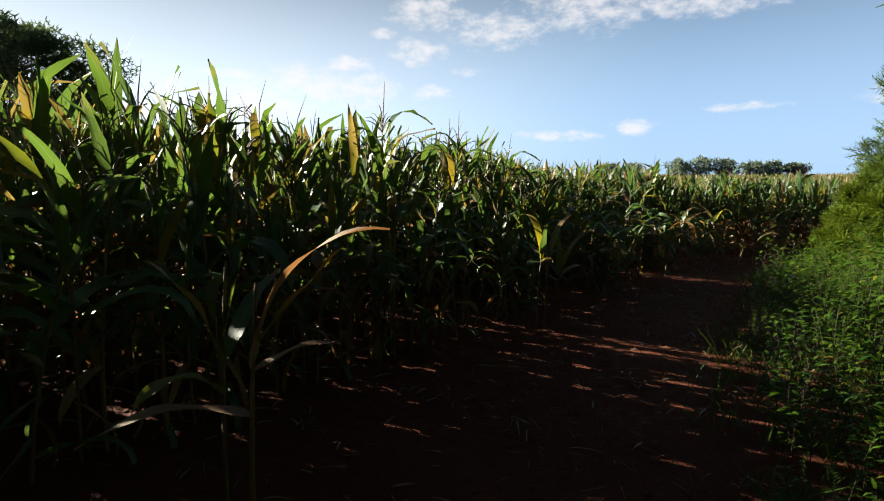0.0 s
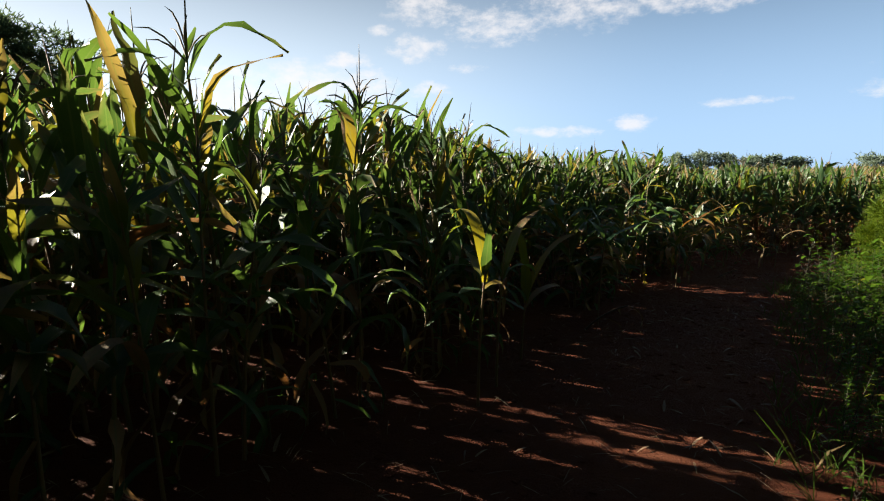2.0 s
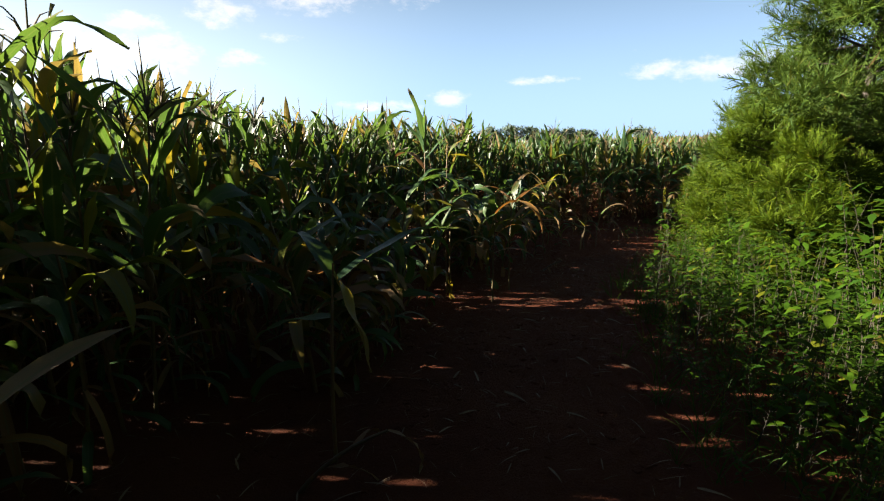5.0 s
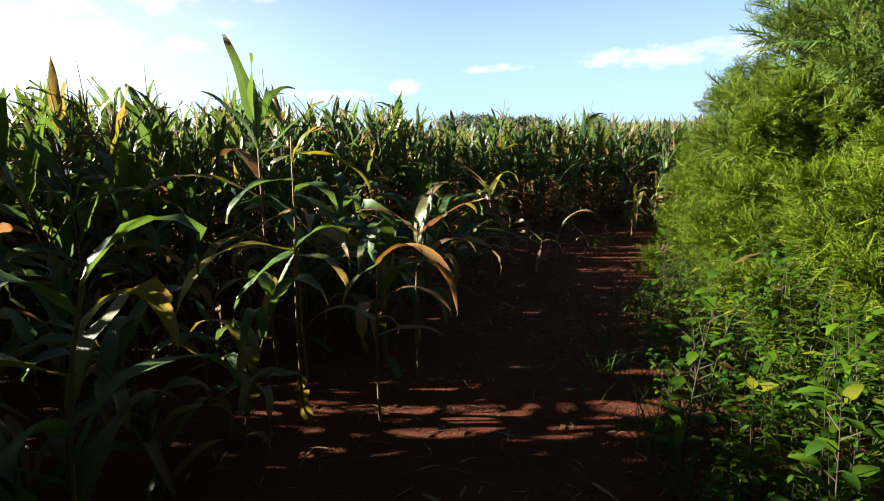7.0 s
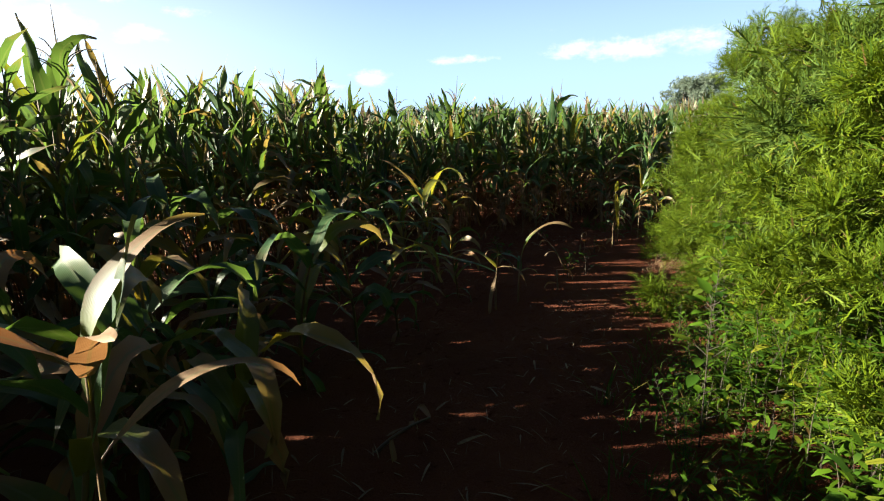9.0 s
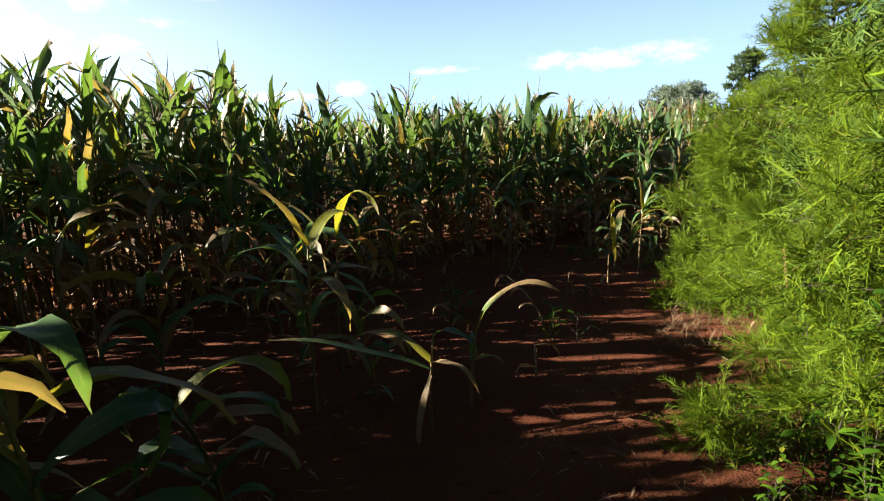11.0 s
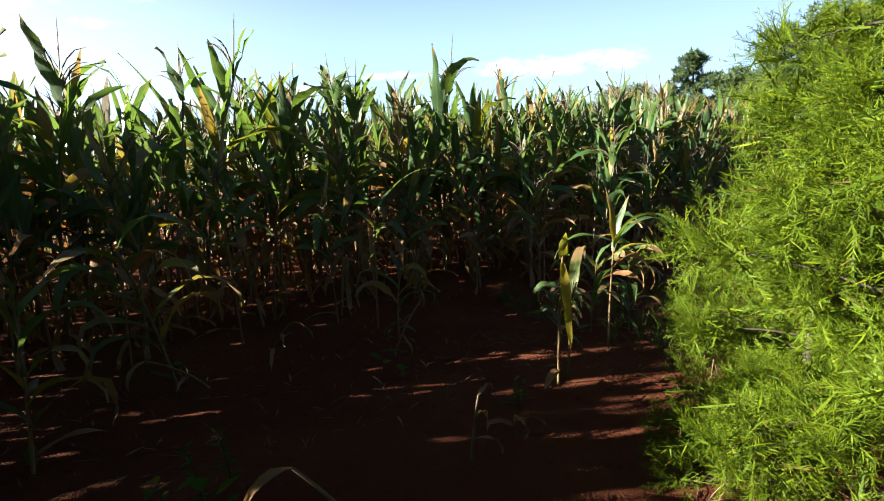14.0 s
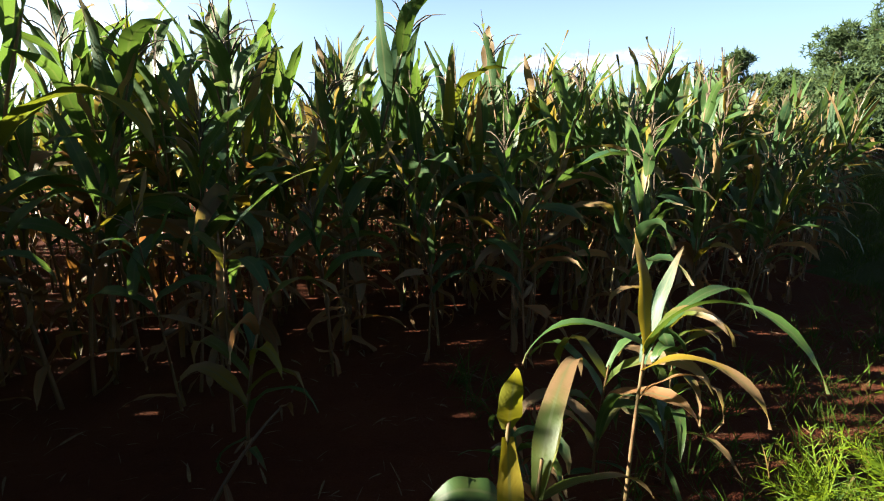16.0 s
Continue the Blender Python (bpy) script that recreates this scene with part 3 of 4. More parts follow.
def short_corn():
    """Low drooping plants along the edge and in the bare patch."""
    rng = np.random.default_rng(77)
    label = "short drooping maize plant with yellow and withered leaves"
    kinds = [corn_thing(700 + i, [1.15, 1.3, 1.0, 1.2, 0.9, 1.35][i], 0.22, label, True) for i in range(6)]
    spots = [(7.58, 14.84, 1.1), (7.52, 15.7, 1.1), (7.4, 13.9, 0.95), (7.7, 13.2, 0.75), (6.5, 14.7, 1.1), (7.75, 13.8, 0.7),
             (6.7, 13.0, 1.0), (6.2, 12.6, 1.05), (5.75, 12.35, 1.1), (11.28, 17.0, 0.9),
             (14.2, 16.5, 0.8), (12.75, 15.95, 0.78), (12.3, 15.9, 0.66), (13.05, 15.75, 0.7), (8.6, 16.3, 1.0), (9.4, 17.0, 1.1), (5.2, 11.3, 1.1), (4.75, 10.75, 1.1), (5.0, 12.1, 1.2), (5.4, 12.9, 1.2), (4.3, 11.6, 1.2)]
    fringe = [(2.4, 7.7), (3.7, 9.9), (4.9, 11.7), (5.9, 13.2)]
    for a, b in list(zip(fringe, fringe[1:])) * 2:
        n = max(2, int(math.dist(a, b) / 0.42))
        for i in range(n):
            t = (i + rng.uniform(0.2, 0.8)) / n
            spots.append((a[0] + (b[0] - a[0]) * t - abs(rng.normal(0.1, 0.3)), a[1] + (b[1] - a[1]) * t + rng.normal(0.1, 0.2), rng.uniform(0.7, 1.2)))
    chosen = [(4.0, 10.2), (4.5, 9.95), (-0.65, 1.6), (1.0, 5.05), (1.2, 5.5), (1.4, 6.05), (2.4, 7.3), (4.0, 9.2), (3.6, 8.9), (3.5, 9.4), (0.7, 4.6), (0.9, 4.4), (4.05, 10.9), (4.9, 10.4), (5.9, 11.5), (7.35, 13.85), (7.7, 14.3), (7.87, 13.23), (12.5, 15.55)]
    spots = [p for p in spots if min(math.dist(p[:2], c) for c in chosen) > 0.32 and not in_gap(*p[:2])]
    for i, (x, y, size) in enumerate(spots):
        m = pose(x, y, float(ground_z(x, y)) - 0.01, rng.normal(0, 5), rng.normal(0, 5), rng.uniform(0, 360)) @ Matrix.Scale(size, 4)
        if i < len(kinds):
            kinds[i].matrix_basis = m
        else:
            copy_thing(kinds[i % len(kinds)], m).matrix_basis = m


short_corn()


def chosen_corn(label, place, height, leaves, seed):
    """One plant with named leaves: height on the stalk, azimuth, rise, length, width, droop, kind, kink."""
    rng = np.random.default_rng(seed)
    x, y = place
    ob = thing("corn_plant", label, "corn plant", (x, y, float(ground_z(x, y)) - 0.01), "maize along the field edge")
    k = np.linspace(0, 1, 6)
    spine = np.column_stack([0.05 * k ** 2, 0.02 * k, k * height])
    part("stalk", *tube(spine, 0.0095 * (1.1 - 0.5 * k), 7), CORN_STALK, ob)
    for z, az, rise, length, width, droop, key, kink in leaves:
        base = np.array([np.interp(z / height, k, spine[:, c]) for c in range(3)])
        g = blade(rng, base, radians(az), rise, length, width * 1.3, droop, 14, rng.uniform(0.15, 0.35), 0.10, 0.0, rng.normal(0, 0.3), "corn", kink)
        words = {"dry": "withered tan leaf", "turning": "yellowing leaf", "yellow": "bright yellow leaf"}.get(key, "")
        part("leaf", *g, CORN_MATS[CORN_KEY[key]], ob, words)


chosen_corn("maize plant with a tan withered leaf arching over the path", (-0.66, 1.62), 1.02, [
    (0.73, 359, 1.37, 0.73, 0.06, 1.48, "dry", None), (0.80, 355, 0.87, 0.47, 0.055, 0.11, "turning", None), (0.71, 23, 0.54, 0.32, 0.04, 0.84, "dry", None), (0.56, 209, 0.44, 0.52, 0.06, 1.06, "dry", None)], 803)
chosen_corn("maize plant with one long yellow and rust-edged leaf", (-0.88, 1.91), 1.05, [
    (0.61, 213, 1.39, 0.53, 0.075, 0.73, "turning", None), (0.63, 67, 1.04, 0.51, 0.06, 0.74, "leaf", None), (0.51, 238, 0.93, 0.44, 0.06, 2.06, "leaf", None), (0.74, 22, 1.33, 0.35, 0.05, 0.03, "leaf", None)], 810)
chosen_corn("young maize plant with two upright yellow-green leaves", (0.97, 5.08), 0.95, [
    (0.81, 98, 0.18, 0.70, 0.052, 0.17, "yellow", None), (0.79, 112, 1.52, 0.79, 0.06, 2.39, "yellow", None), (0.83, 278, 1.21, 0.35, 0.05, 0.02, "leaf", None), (0.95, 72, 1.15, 0.28, 0.028, 2.24, "dry", None), (0.74, 28, 0.67, 0.19, 0.04, 1.88, "turning", None), (0.73, 175, 0.38, 0.20, 0.05, 1.86, "leaf", None)], 804)
chosen_corn("maize plant with one pale yellowing leaf held upright", (1.12, 5.42), 0.95, [
    (0.77, 47, 1.20, 0.65, 0.062, 1.10, "turning", None), (0.75, 19, 0.95, 0.32, 0.05, 2.19, "leaf", None), (0.79, 150, 1.16, 0.36, 0.05, 2.02, "leaf", None), (0.70, 80, 0.33, 0.64, 0.045, 2.81, "dry", None)], 805)
chosen_corn("maize plant with a yellow-tipped leaf reaching up", (1.39, 6.05), 0.62, [
    (0.47, 28, 1.29, 0.79, 0.058, 1.23, "turning", None), (0.48, 225, 1.56, 0.63, 0.075, 0.50, "leaf", None), (0.43, 37, 0.74, 0.72, 0.05, 2.31, "dry", None), (0.42, 130, 0.32, 0.91, 0.05, 2.31, "leaf", None)], 811)
chosen_corn("maize plant with one broad tan leaf hanging down", (2.39, 7.29), 0.98, [
    (0.93, 338, -1.17, 0.50, 0.085, 0.23, "turning", None), (0.88, 118, 1.13, 0.64, 0.07, 2.86, "leaf", None), (0.88, 26, 0.48, 0.96, 0.06, 0.89, "leaf", None), (0.73, 140, -0.11, 0.50, 0.06, 0.60, "leaf", None)], 812)
chosen_corn("maize plant with long arching yellow-edged leaves", (4.04, 10.22), 1.12, [
    (1.05, 212, 0.48, 0.91, 0.075, 1.90, "yellow", None), (1.02, 315, 0.22, 0.49, 0.055, 2.13, "turning", None), (1.06, 3, 0.83, 0.38, 0.062, 1.68, "leaf", None), (1.05, 184, -0.36, 0.58, 0.085, 1.08, "leaf", None), (1.03, 181, -0.96, 1.00, 0.06, 0.70, "turning", None), (0.28, 125, -1.44, 0.38, 0.08, 0.99, "turning", None), (0.30, 179, 0.31, 0.51, 0.07, 1.15, "leaf", None)], 801)
chosen_corn("short maize plant with withered tan leaves", (4.45, 9.97), 0.98, [
    (0.98, 286, 0.69, 0.88, 0.062, 2.27, "dry", None), (0.72, 305, 0.85, 0.62, 0.034, 2.04, "dry", None), (0.65, 156, 0.62, 0.46, 0.05, 1.78, "turning", None), (0.67, 353, -0.10, 0.20, 0.045, 1.82, "dry", None), (0.98, 170, -0.41, 0.46, 0.04, 1.80, "turning", None), (0.55, 335, 0.41, 0.42, 0.03, 1.07, "dry", None)], 802)
chosen_corn("tall maize plant with two broad upright top leaves", (3.96, 10.85), 1.95, [
    (1.73, 122, 1.38, 0.71, 0.085, 0.40, "leaf", None), (1.73, 340, 1.54, 0.52, 0.1, 0.00, "leaf", None), (1.64, 179, 1.25, 0.50, 0.06, 0.88, "leaf", None), (1.57, 5, 0.83, 0.61, 0.05, 0.35, "leaf", None), (1.46, 111, 0.79, 0.76, 0.06, 1.75, "dry", None), (1.38, 14, -0.64, 0.69, 0.07, 0.82, "leaf", None), (1.33, 185, 0.65, 0.77, 0.06, 1.32, "turning", None)], 809)
chosen_corn("maize plant with a broad yellowing top leaf", (4.12, 10.55), 1.72, [
    (1.61, 16, 0.04, 0.71, 0.075, 1.44, "yellow", None), (1.56, 351, 1.19, 0.35, 0.06, 1.06, "turning", None), (1.45, 205, 0.16, 0.55, 0.07, 1.45, "leaf", None), (1.37, 312, -0.23, 0.53, 0.06, 1.24, "leaf", None), (1.27, 179, -0.29, 0.39, 0.05, 0.44, "dry", None)], 813)
chosen_corn("maize plant with a yellow-tipped drooping leaf at the field edge", (4.88, 10.43), 1.15, [
    (1.00, 21, 1.50, 0.57, 0.06, 1.57, "turning", None), (1.06, 283, 0.56, 0.78, 0.05, 0.34, "dry", None), (1.07, 190, 0.87, 0.51, 0.05, 1.10, "dry", None), (0.90, 1, 1.27, 0.55, 0.06, 0.00, "leaf", None), (0.83, 8, 0.88, 0.62, 0.035, 2.04, "dry", None)], 814)
chosen_corn("maize plant with a broad dark leaf and yellow tips", (7.35, 13.85), 1.12, [
    (0.91, 154, 1.07, 0.65, 0.105, 2.45, "leaf", None), (1.02, 36, 1.12, 0.84, 0.065, 2.85, "yellow", None), (0.89, 285, 0.43, 0.61, 0.075, 2.33, "turning", None), (1.12, 129, 1.02, 0.65, 0.05, 0.76, "turning", None), (1.06, 68, 0.57, 0.39, 0.07, 0.47, "leaf", None), (0.73, 117, -0.57, 0.38, 0.06, 2.64, "leaf", None), (0.81, 128, 0.54, 0.58, 0.06, 2.29, "leaf", None)], 806)
chosen_corn("maize plant with a pinkish withered leaf and yellow top", (7.68, 14.31), 1.08, [
    (0.97, 32, 0.46, 0.76, 0.07, 3.04, "dry", None), (1.08, 284, 1.41, 0.80, 0.055, 2.61, "yellow", None), (0.72, 335, -0.07, 0.42, 0.06, 1.71, "leaf", None), (0.87, 342, 1.11, 0.63, 0.03, 1.94, "dry", None), (0.99, 171, 1.04, 0.69, 0.045, 0.71, "turning", None), (0.69, 222, 0.31, 0.52, 0.05, 1.89, "leaf", None)], 815)
chosen_corn("bent maize plant with one long arched leaf", (8.23, 13.34), 0.5, [
    (0.49, 322, 1.31, 0.74, 0.055, 1.98, "turning", None), (0.44, 118, 0.61, 0.45, 0.05, 2.26, "leaf", None), (0.34, 336, 0.44, 0.23, 0.03, 1.61, "yellow", None), (0.34, 57, 1.33, 0.23, 0.04, 1.61, "leaf", None)], 807)
chosen_corn("maize plant with one pale arched leaf in the bare patch", (7.87, 13.23), 0.62, [
    (0.44, 137, 0.86, 0.56, 0.065, 1.59, "turning", None), (0.44, 291, 0.43, 0.44, 0.045, 1.97, "dry", None), (0.40, 158, 0.44, 0.95, 0.05, 0.37, "leaf", None), (0.37, 215, -0.74, 0.60, 0.03, 1.53, "dry", None)], 816)
chosen_corn("low maize plant with drooping yellow-green leaves by the grass", (12.48, 15.55), 0.92, [
    (0.92, 2, 0.53, 0.99, 0.05, 1.54, "leaf", None), (0.82, 278, 0.75, 0.56, 0.05, 2.11, "turning", None), (0.90, 263, 1.12, 0.84, 0.05, 2.33, "leaf", None), (0.89, 293, 1.46, 0.48, 0.06, 2.94, "turning", None), (0.92, 132, 0.47, 0.58, 0.06, 1.94, "leaf", None), (0.92, 63, 1.33, 0.47, 0.05, 0.43, "turning", None), (0.85, 3, 1.36, 0.49, 0.05, 0.52, "leaf", None), (0.70, 297, 1.02, 0.28, 0.04, 0.99, "dry", None), (0.71, 60, -0.42, 0.69, 0.05, 1.32, "leaf", None)], 817)
chosen_corn("maize plant with a broad yellow-striped leaf beside the path", (11.82, 15.4), 0.72, [
    (0.59, 30, 1.32, 0.74, 0.062, 2.53, "turning", None), (0.59, 21, 0.86, 0.25, 0.03, 0.03, "yellow", None), (0.58, 346, 0.32, 0.50, 0.035, 1.34, "turning", None), (0.58, 126, 0.86, 0.16, 0.03, 2.01, "dry", None)], 818)
chosen_corn("maize plant with a pale withered leaf bending over", (11.27, 17.4), 1.2, [
    (0.58, 161, 0.78, 0.59, 0.055, 1.27, "dry", None), (0.79, 177, -0.59, 0.25, 0.05, 2.10, "turning", None), (0.72, 346, -0.76, 0.33, 0.04, 1.62, "turning", None), (0.44, 78, 1.48, 0.79, 0.05, 0.23, "dry", None), (0.98, 1, 0.39, 0.56, 0.04, 1.08, "dry", None), (1.02, 112, 0.95, 0.66, 0.05, 2.91, "turning", None), (1.18, 359, 0.86, 0.67, 0.05, 0.63, "leaf", None)], 819)
chosen_corn("stunted yellow maize stalk standing on bare soil", (11.62, 15.32), 1.0, [
    (0.92, 250, 1.4, 0.20, 0.055, 0.1, "yellow", None), (0.90, 245, -1.25, 0.60, 0.055, 0.1, "yellow", None), (0.72, 150, 0.5, 0.22, 0.06, 1.6, "leaf", None),
    (0.4, 20, 0.3, 0.3, 0.05, 2.0, "dry", None), (0.12, 200, 0.2, 0.25, 0.05, 1.0, "dry", None)], 808)


# ---- cedars, weeds, trees ----
def scatter_along(piece, xyz, way, scale, roll):
    """Copies of a piece whose x axis is turned to way."""
    v, f, u, m = piece
    n = len(xyz)
    ex = unit(way)
    ey = unit(np.cross(np.array([0, 0, 1.0]), ex) + 1e-5)
    ez = np.cross(ex, ey)
    c, s = np.cos(roll)[:, None], np.sin(roll)[:, None]
    ey, ez = ey * c + ez * s, ez * c - ey * s
    w = v[None] * np.asarray(scale)[:, None, None]
    out = w[..., :1] * ex[:, None] + w[..., 1:2] * ey[:, None] + w[..., 2:] * ez[:, None] + xyz[:, None]
    faces = f[None] + (np.arange(n) * len(v))[:, None, None]
    return out.reshape(-1, 3), faces.reshape(-1, f.shape[1]), np.tile(u, (n, 1)), np.tile(m if not np.isscalar(m) else np.full(len(f), m), n)


def plume(seed, length=0.24, pairs=8, width=0.0062, forks=2):
    """A feathery cedar shoot along x: an axis, side twigs on all sides, and their forks."""
    rng = np.random.default_rng(seed)
    bits = [(*strip(rng, np.zeros(3), 0, 0.12, length, width * 1.1, 0.25, 2), 0)]
    for i in range(pairs * 2):
        t = 0.06 + 0.90 * (i + rng.uniform(0, 0.8)) / (pairs * 2)
        az = (1 if i % 2 else -1) * rng.uniform(0.35, 0.95)
        base = np.array([t * length, 0, 0.12 * t * length])
        ln = length * 0.36 * (1.12 - 0.75 * t) * rng.uniform(0.7, 1.25)
        rise = rng.normal(0.15, 0.5)
        bits.append((*strip(rng, base, az, rise, ln, width, rng.uniform(-0.3, 0.3), 1), 0))
        for j in range(forks):
            u = rng.uniform(0.25, 0.8)
            root = base + ln * u * np.array([math.cos(az) * math.cos(rise), math.sin(az) * math.cos(rise), math.sin(rise)])
            bits.append((*strip(rng, root, az + (1 if j else -1) * rng.uniform(0.3, 0.8), rise + rng.normal(0, 0.4), ln * rng.uniform(0.35, 0.6), width * 0.9, 0.0, 1), 0))
    return gather(bits)


PLUMES = [plume(900 + i, 0.15, 9, 0.0052, 1) for i in range(6)]
COARSE = [plume(950 + i, 0.15, 7, 0.0105, 0) for i in range(6)]
FILL = [plume(980 + i, 0.15, 6, 0.012, 0) for i in range(4)]


def cedar(name, label, place, height, radius, seed, count, size, material, bare=0.05, profile=0.75, shoots=PLUMES, tiers=24):
    """A cedar: trunk, rising limbs, and shoots set along the outer part of every limb."""
    rng = np.random.default_rng(seed)
    x, y = place
    ob = thing(name, label, "cedar tree", (x, y, float(ground_z(x, y)) - 0.02))
    k = np.linspace(0, 1, 8)
    spine = np.column_stack([np.sin(k * 4 + seed) * 0.04 * height / 3, np.cos(k * 3 + seed) * 0.03 * height / 3, k * height * 0.97])
    part("trunk", *tube(spine, (0.015 * height + 0.008) * (1.02 - k), 8), BARK, ob, "shaggy grey-brown trunk")
    xyz, way, grow, core = [], [], [], []
    n = int(tiers * height)
    for i in range(n):
        q = bare + (0.97 - bare) * ((i + rng.uniform(0, 1)) / n) ** 1.4
        reach = radius * (1 - q ** (1 / profile)) ** 0.8 * rng.uniform(0.68, 1.08) + 0.08
        az = i * 2.4 + rng.normal(0, 0.3)
        b = np.array([np.interp(q, k, spine[:, c]) for c in range(3)])
        lift, sag = rng.uniform(0.15, 0.6) - max(0.0, 0.2 - q) * 2.0, rng.uniform(0.15, 0.35)
        out = np.array([math.cos(az), math.sin(az), 0.0])
        aside = np.array([-math.sin(az), math.cos(az), 0.0])

        def at(t):
            t = np.asarray(t)[:, None]
            return b + out * t * reach + np.array([0, 0, 1.0]) * (lift * t - sag * t * t) * reach

        part("limb", *tube(at(np.linspace(0, 1, 6)), 0.014 * (1.08 - np.linspace(0, 1, 6)) * (0.4 + height / 5), 4), TWIG, ob)
        hubs = max(3, int(3.5 + 3.5 * reach))
        m = max(5, int(count / n * (0.35 + reach / radius) / hubs))
        core.append(at(rng.uniform(0.05, 0.75, 14)) + rng.normal(0, 0.05 + 0.05 * radius, (14, 3)))
        for j in range(hubs):
            t = 1.0 if j == 0 else rng.uniform(0.3, 1.0)
            hub = at([t])[0] + aside * rng.normal(0, 0.20 * reach) * (1.2 - t) + [0, 0, rng.normal(0, 0.06 * reach)]
            puff = (0.06 + 0.05 * radius) * rng.uniform(0.7, 1.3) * (0.75 if j == 0 else 1.0)
            fan = unit(rng.normal(0, 1, (m, 3)) + out * 0.75 + [0, 0, 0.45])
            p = hub + fan * puff * rng.uniform(0.1, 1.0, m)[:, None]
            p[:, 2] = np.maximum(p[:, 2], 0.04)
            xyz.append(p)
            way.append(fan + out * 0.25 + [0, 0, 0.15])
            grow.append(rng.uniform(0.6, 1.2, m) * (1.15 if j == 0 else 1.0))
            core.append(hub + rng.normal(0, puff * 0.6, (max(3, m // 2), 3)))
    xyz, way, grow = np.concatenate(xyz), np.concatenate(way), np.concatenate(grow)
    pick = rng.integers(0, len(shoots), len(xyz))
    bits = [scatter_along(sp, xyz[pick == i], way[pick == i], size * grow[pick == i], rng.uniform(-1.2, 1.2, (pick == i).sum())) for i, sp in enumerate(shoots)]
    core = np.concatenate(core)
    pick = rng.integers(0, len(FILL), len(core))
    bits += [scatter_along(sp, core[pick == i], rng.normal(0, 1, ((pick == i).sum(), 3)), size * rng.uniform(0.7, 1.3, (pick == i).sum()), rng.uniform(-3, 3, (pick == i).sum())) for i, sp in enumerate(FILL)]
    v, f, u, _ = gather(bits)
    part("crown", v, f, u, material, ob, "feathery sprays of scale leaves")
    return ob


cedar("cedar_tree", "young yellow-green cedar with feathery sunlit branches", (11.95, 13.22), 3.3, 1.14, 11, 11000, 1.0, CEDAR_BRIGHT, 0.02, 0.48, PLUMES, 24)
cedar("cedar_tree", "small bright cedar beside the taller young cedar", (12.6, 14.15), 1.55, 0.72, 17, 3600, 1.0, CEDAR_BRIGHT, 0.02, 0.5, PLUMES, 22)
cedar("cedar_tree", "tall green cedar standing in the hedge", (10.6, 10.3), 6.4, 2.6, 12, 12500, 1.8, CEDAR_DARK, 0.22, 0.85, COARSE, 12)
cedar("cedar_tree", "broad low cedar grown into the hedge", (10.0, 11.5), 2.6, 1.2, 13, 7500, 1.1, CEDAR_BRIGHT, 0.02, 0.55, PLUMES, 20)
cedar("cedar_tree", "low spreading green cedar among weeds", (7.8, 9.0), 1.8, 1.05, 14, 7500, 1.1, CEDAR_BRIGHT, 0.02, 0.65, COARSE, 20)
cedar("cedar_tree", "bushy green cedar among tall weeds", (8.8, 10.2), 2.3, 1.15, 16, 8500, 1.1, CEDAR_BRIGHT, 0.02, 0.65, COARSE, 20)
cedar("cedar_tree", "small green cedar behind the hedge", (12.9, 12.0), 3.6, 1.5, 15, 4500, 1.5, CEDAR_DARK, 0.05, 0.65, COARSE, 14)


def weed_parts(seed, height, kind, low=False):
    rng = np.random.default_rng(seed)
    k = np.linspace(0, 1, 6)
    a = rng.uniform(0, 6.28)
    bend = 0.15 * height * k ** 2
    spine = np.column_stack([bend * math.cos(a), bend * math.sin(a), k * height])
    stems = [(*tube(spine, 0.006 * (1.1 - k), 4), 0)]
    leaves = []
    n = int((26 if kind == "broad" else 44) * height / 0.9)
    for i in range(n):
        q = 0.10 + 0.9 * (i + 0.5) / n
        b = np.array([np.interp(q, k, spine[:, c]) for c in range(3)])
        az = i * 2.4 + rng.normal(0, 0.3)
        if low:
            wide = kind == "broad"
            b = b + np.array([math.cos(az), math.sin(az), 0.8]) * rng.uniform(0, 0.14) * wide
            leaves.append((*strip(rng, b, az, rng.uniform(-0.1, 0.8), rng.uniform(0.08, 0.14), 0.05 if wide else 0.02, rng.uniform(0.2, 1.2), 2), 0))
        elif kind == "broad":
            reach = rng.uniform(0.02, 0.16) * (1.2 - q)
            tip = b + np.array([math.cos(az) * reach, math.sin(az) * reach, reach * 0.8])
            stems.append((*tube(np.stack([b, tip]), [0.003, 0.002], 3), 0))
            leaves.append((*blade(rng, tip, az, rng.uniform(-0.2, 0.7), rng.uniform(0.07, 0.13), rng.uniform(0.035, 0.06), rng.uniform(0.3, 1.2), 4, 0.2, 0.05, 0.2, 0.2, "oval"), 0))
        else:
            leaves.append((*blade(rng, b, az, rng.uniform(0.2, 0.9), rng.uniform(0.07, 0.14) * (1.25 - 0.7 * q), rng.uniform(0.012, 0.022), rng.uniform(0.2, 1.0), 3, 0.2, 0.03, 0.2, 0.2, "oval"), 0))
    return gather(stems), gather(leaves)


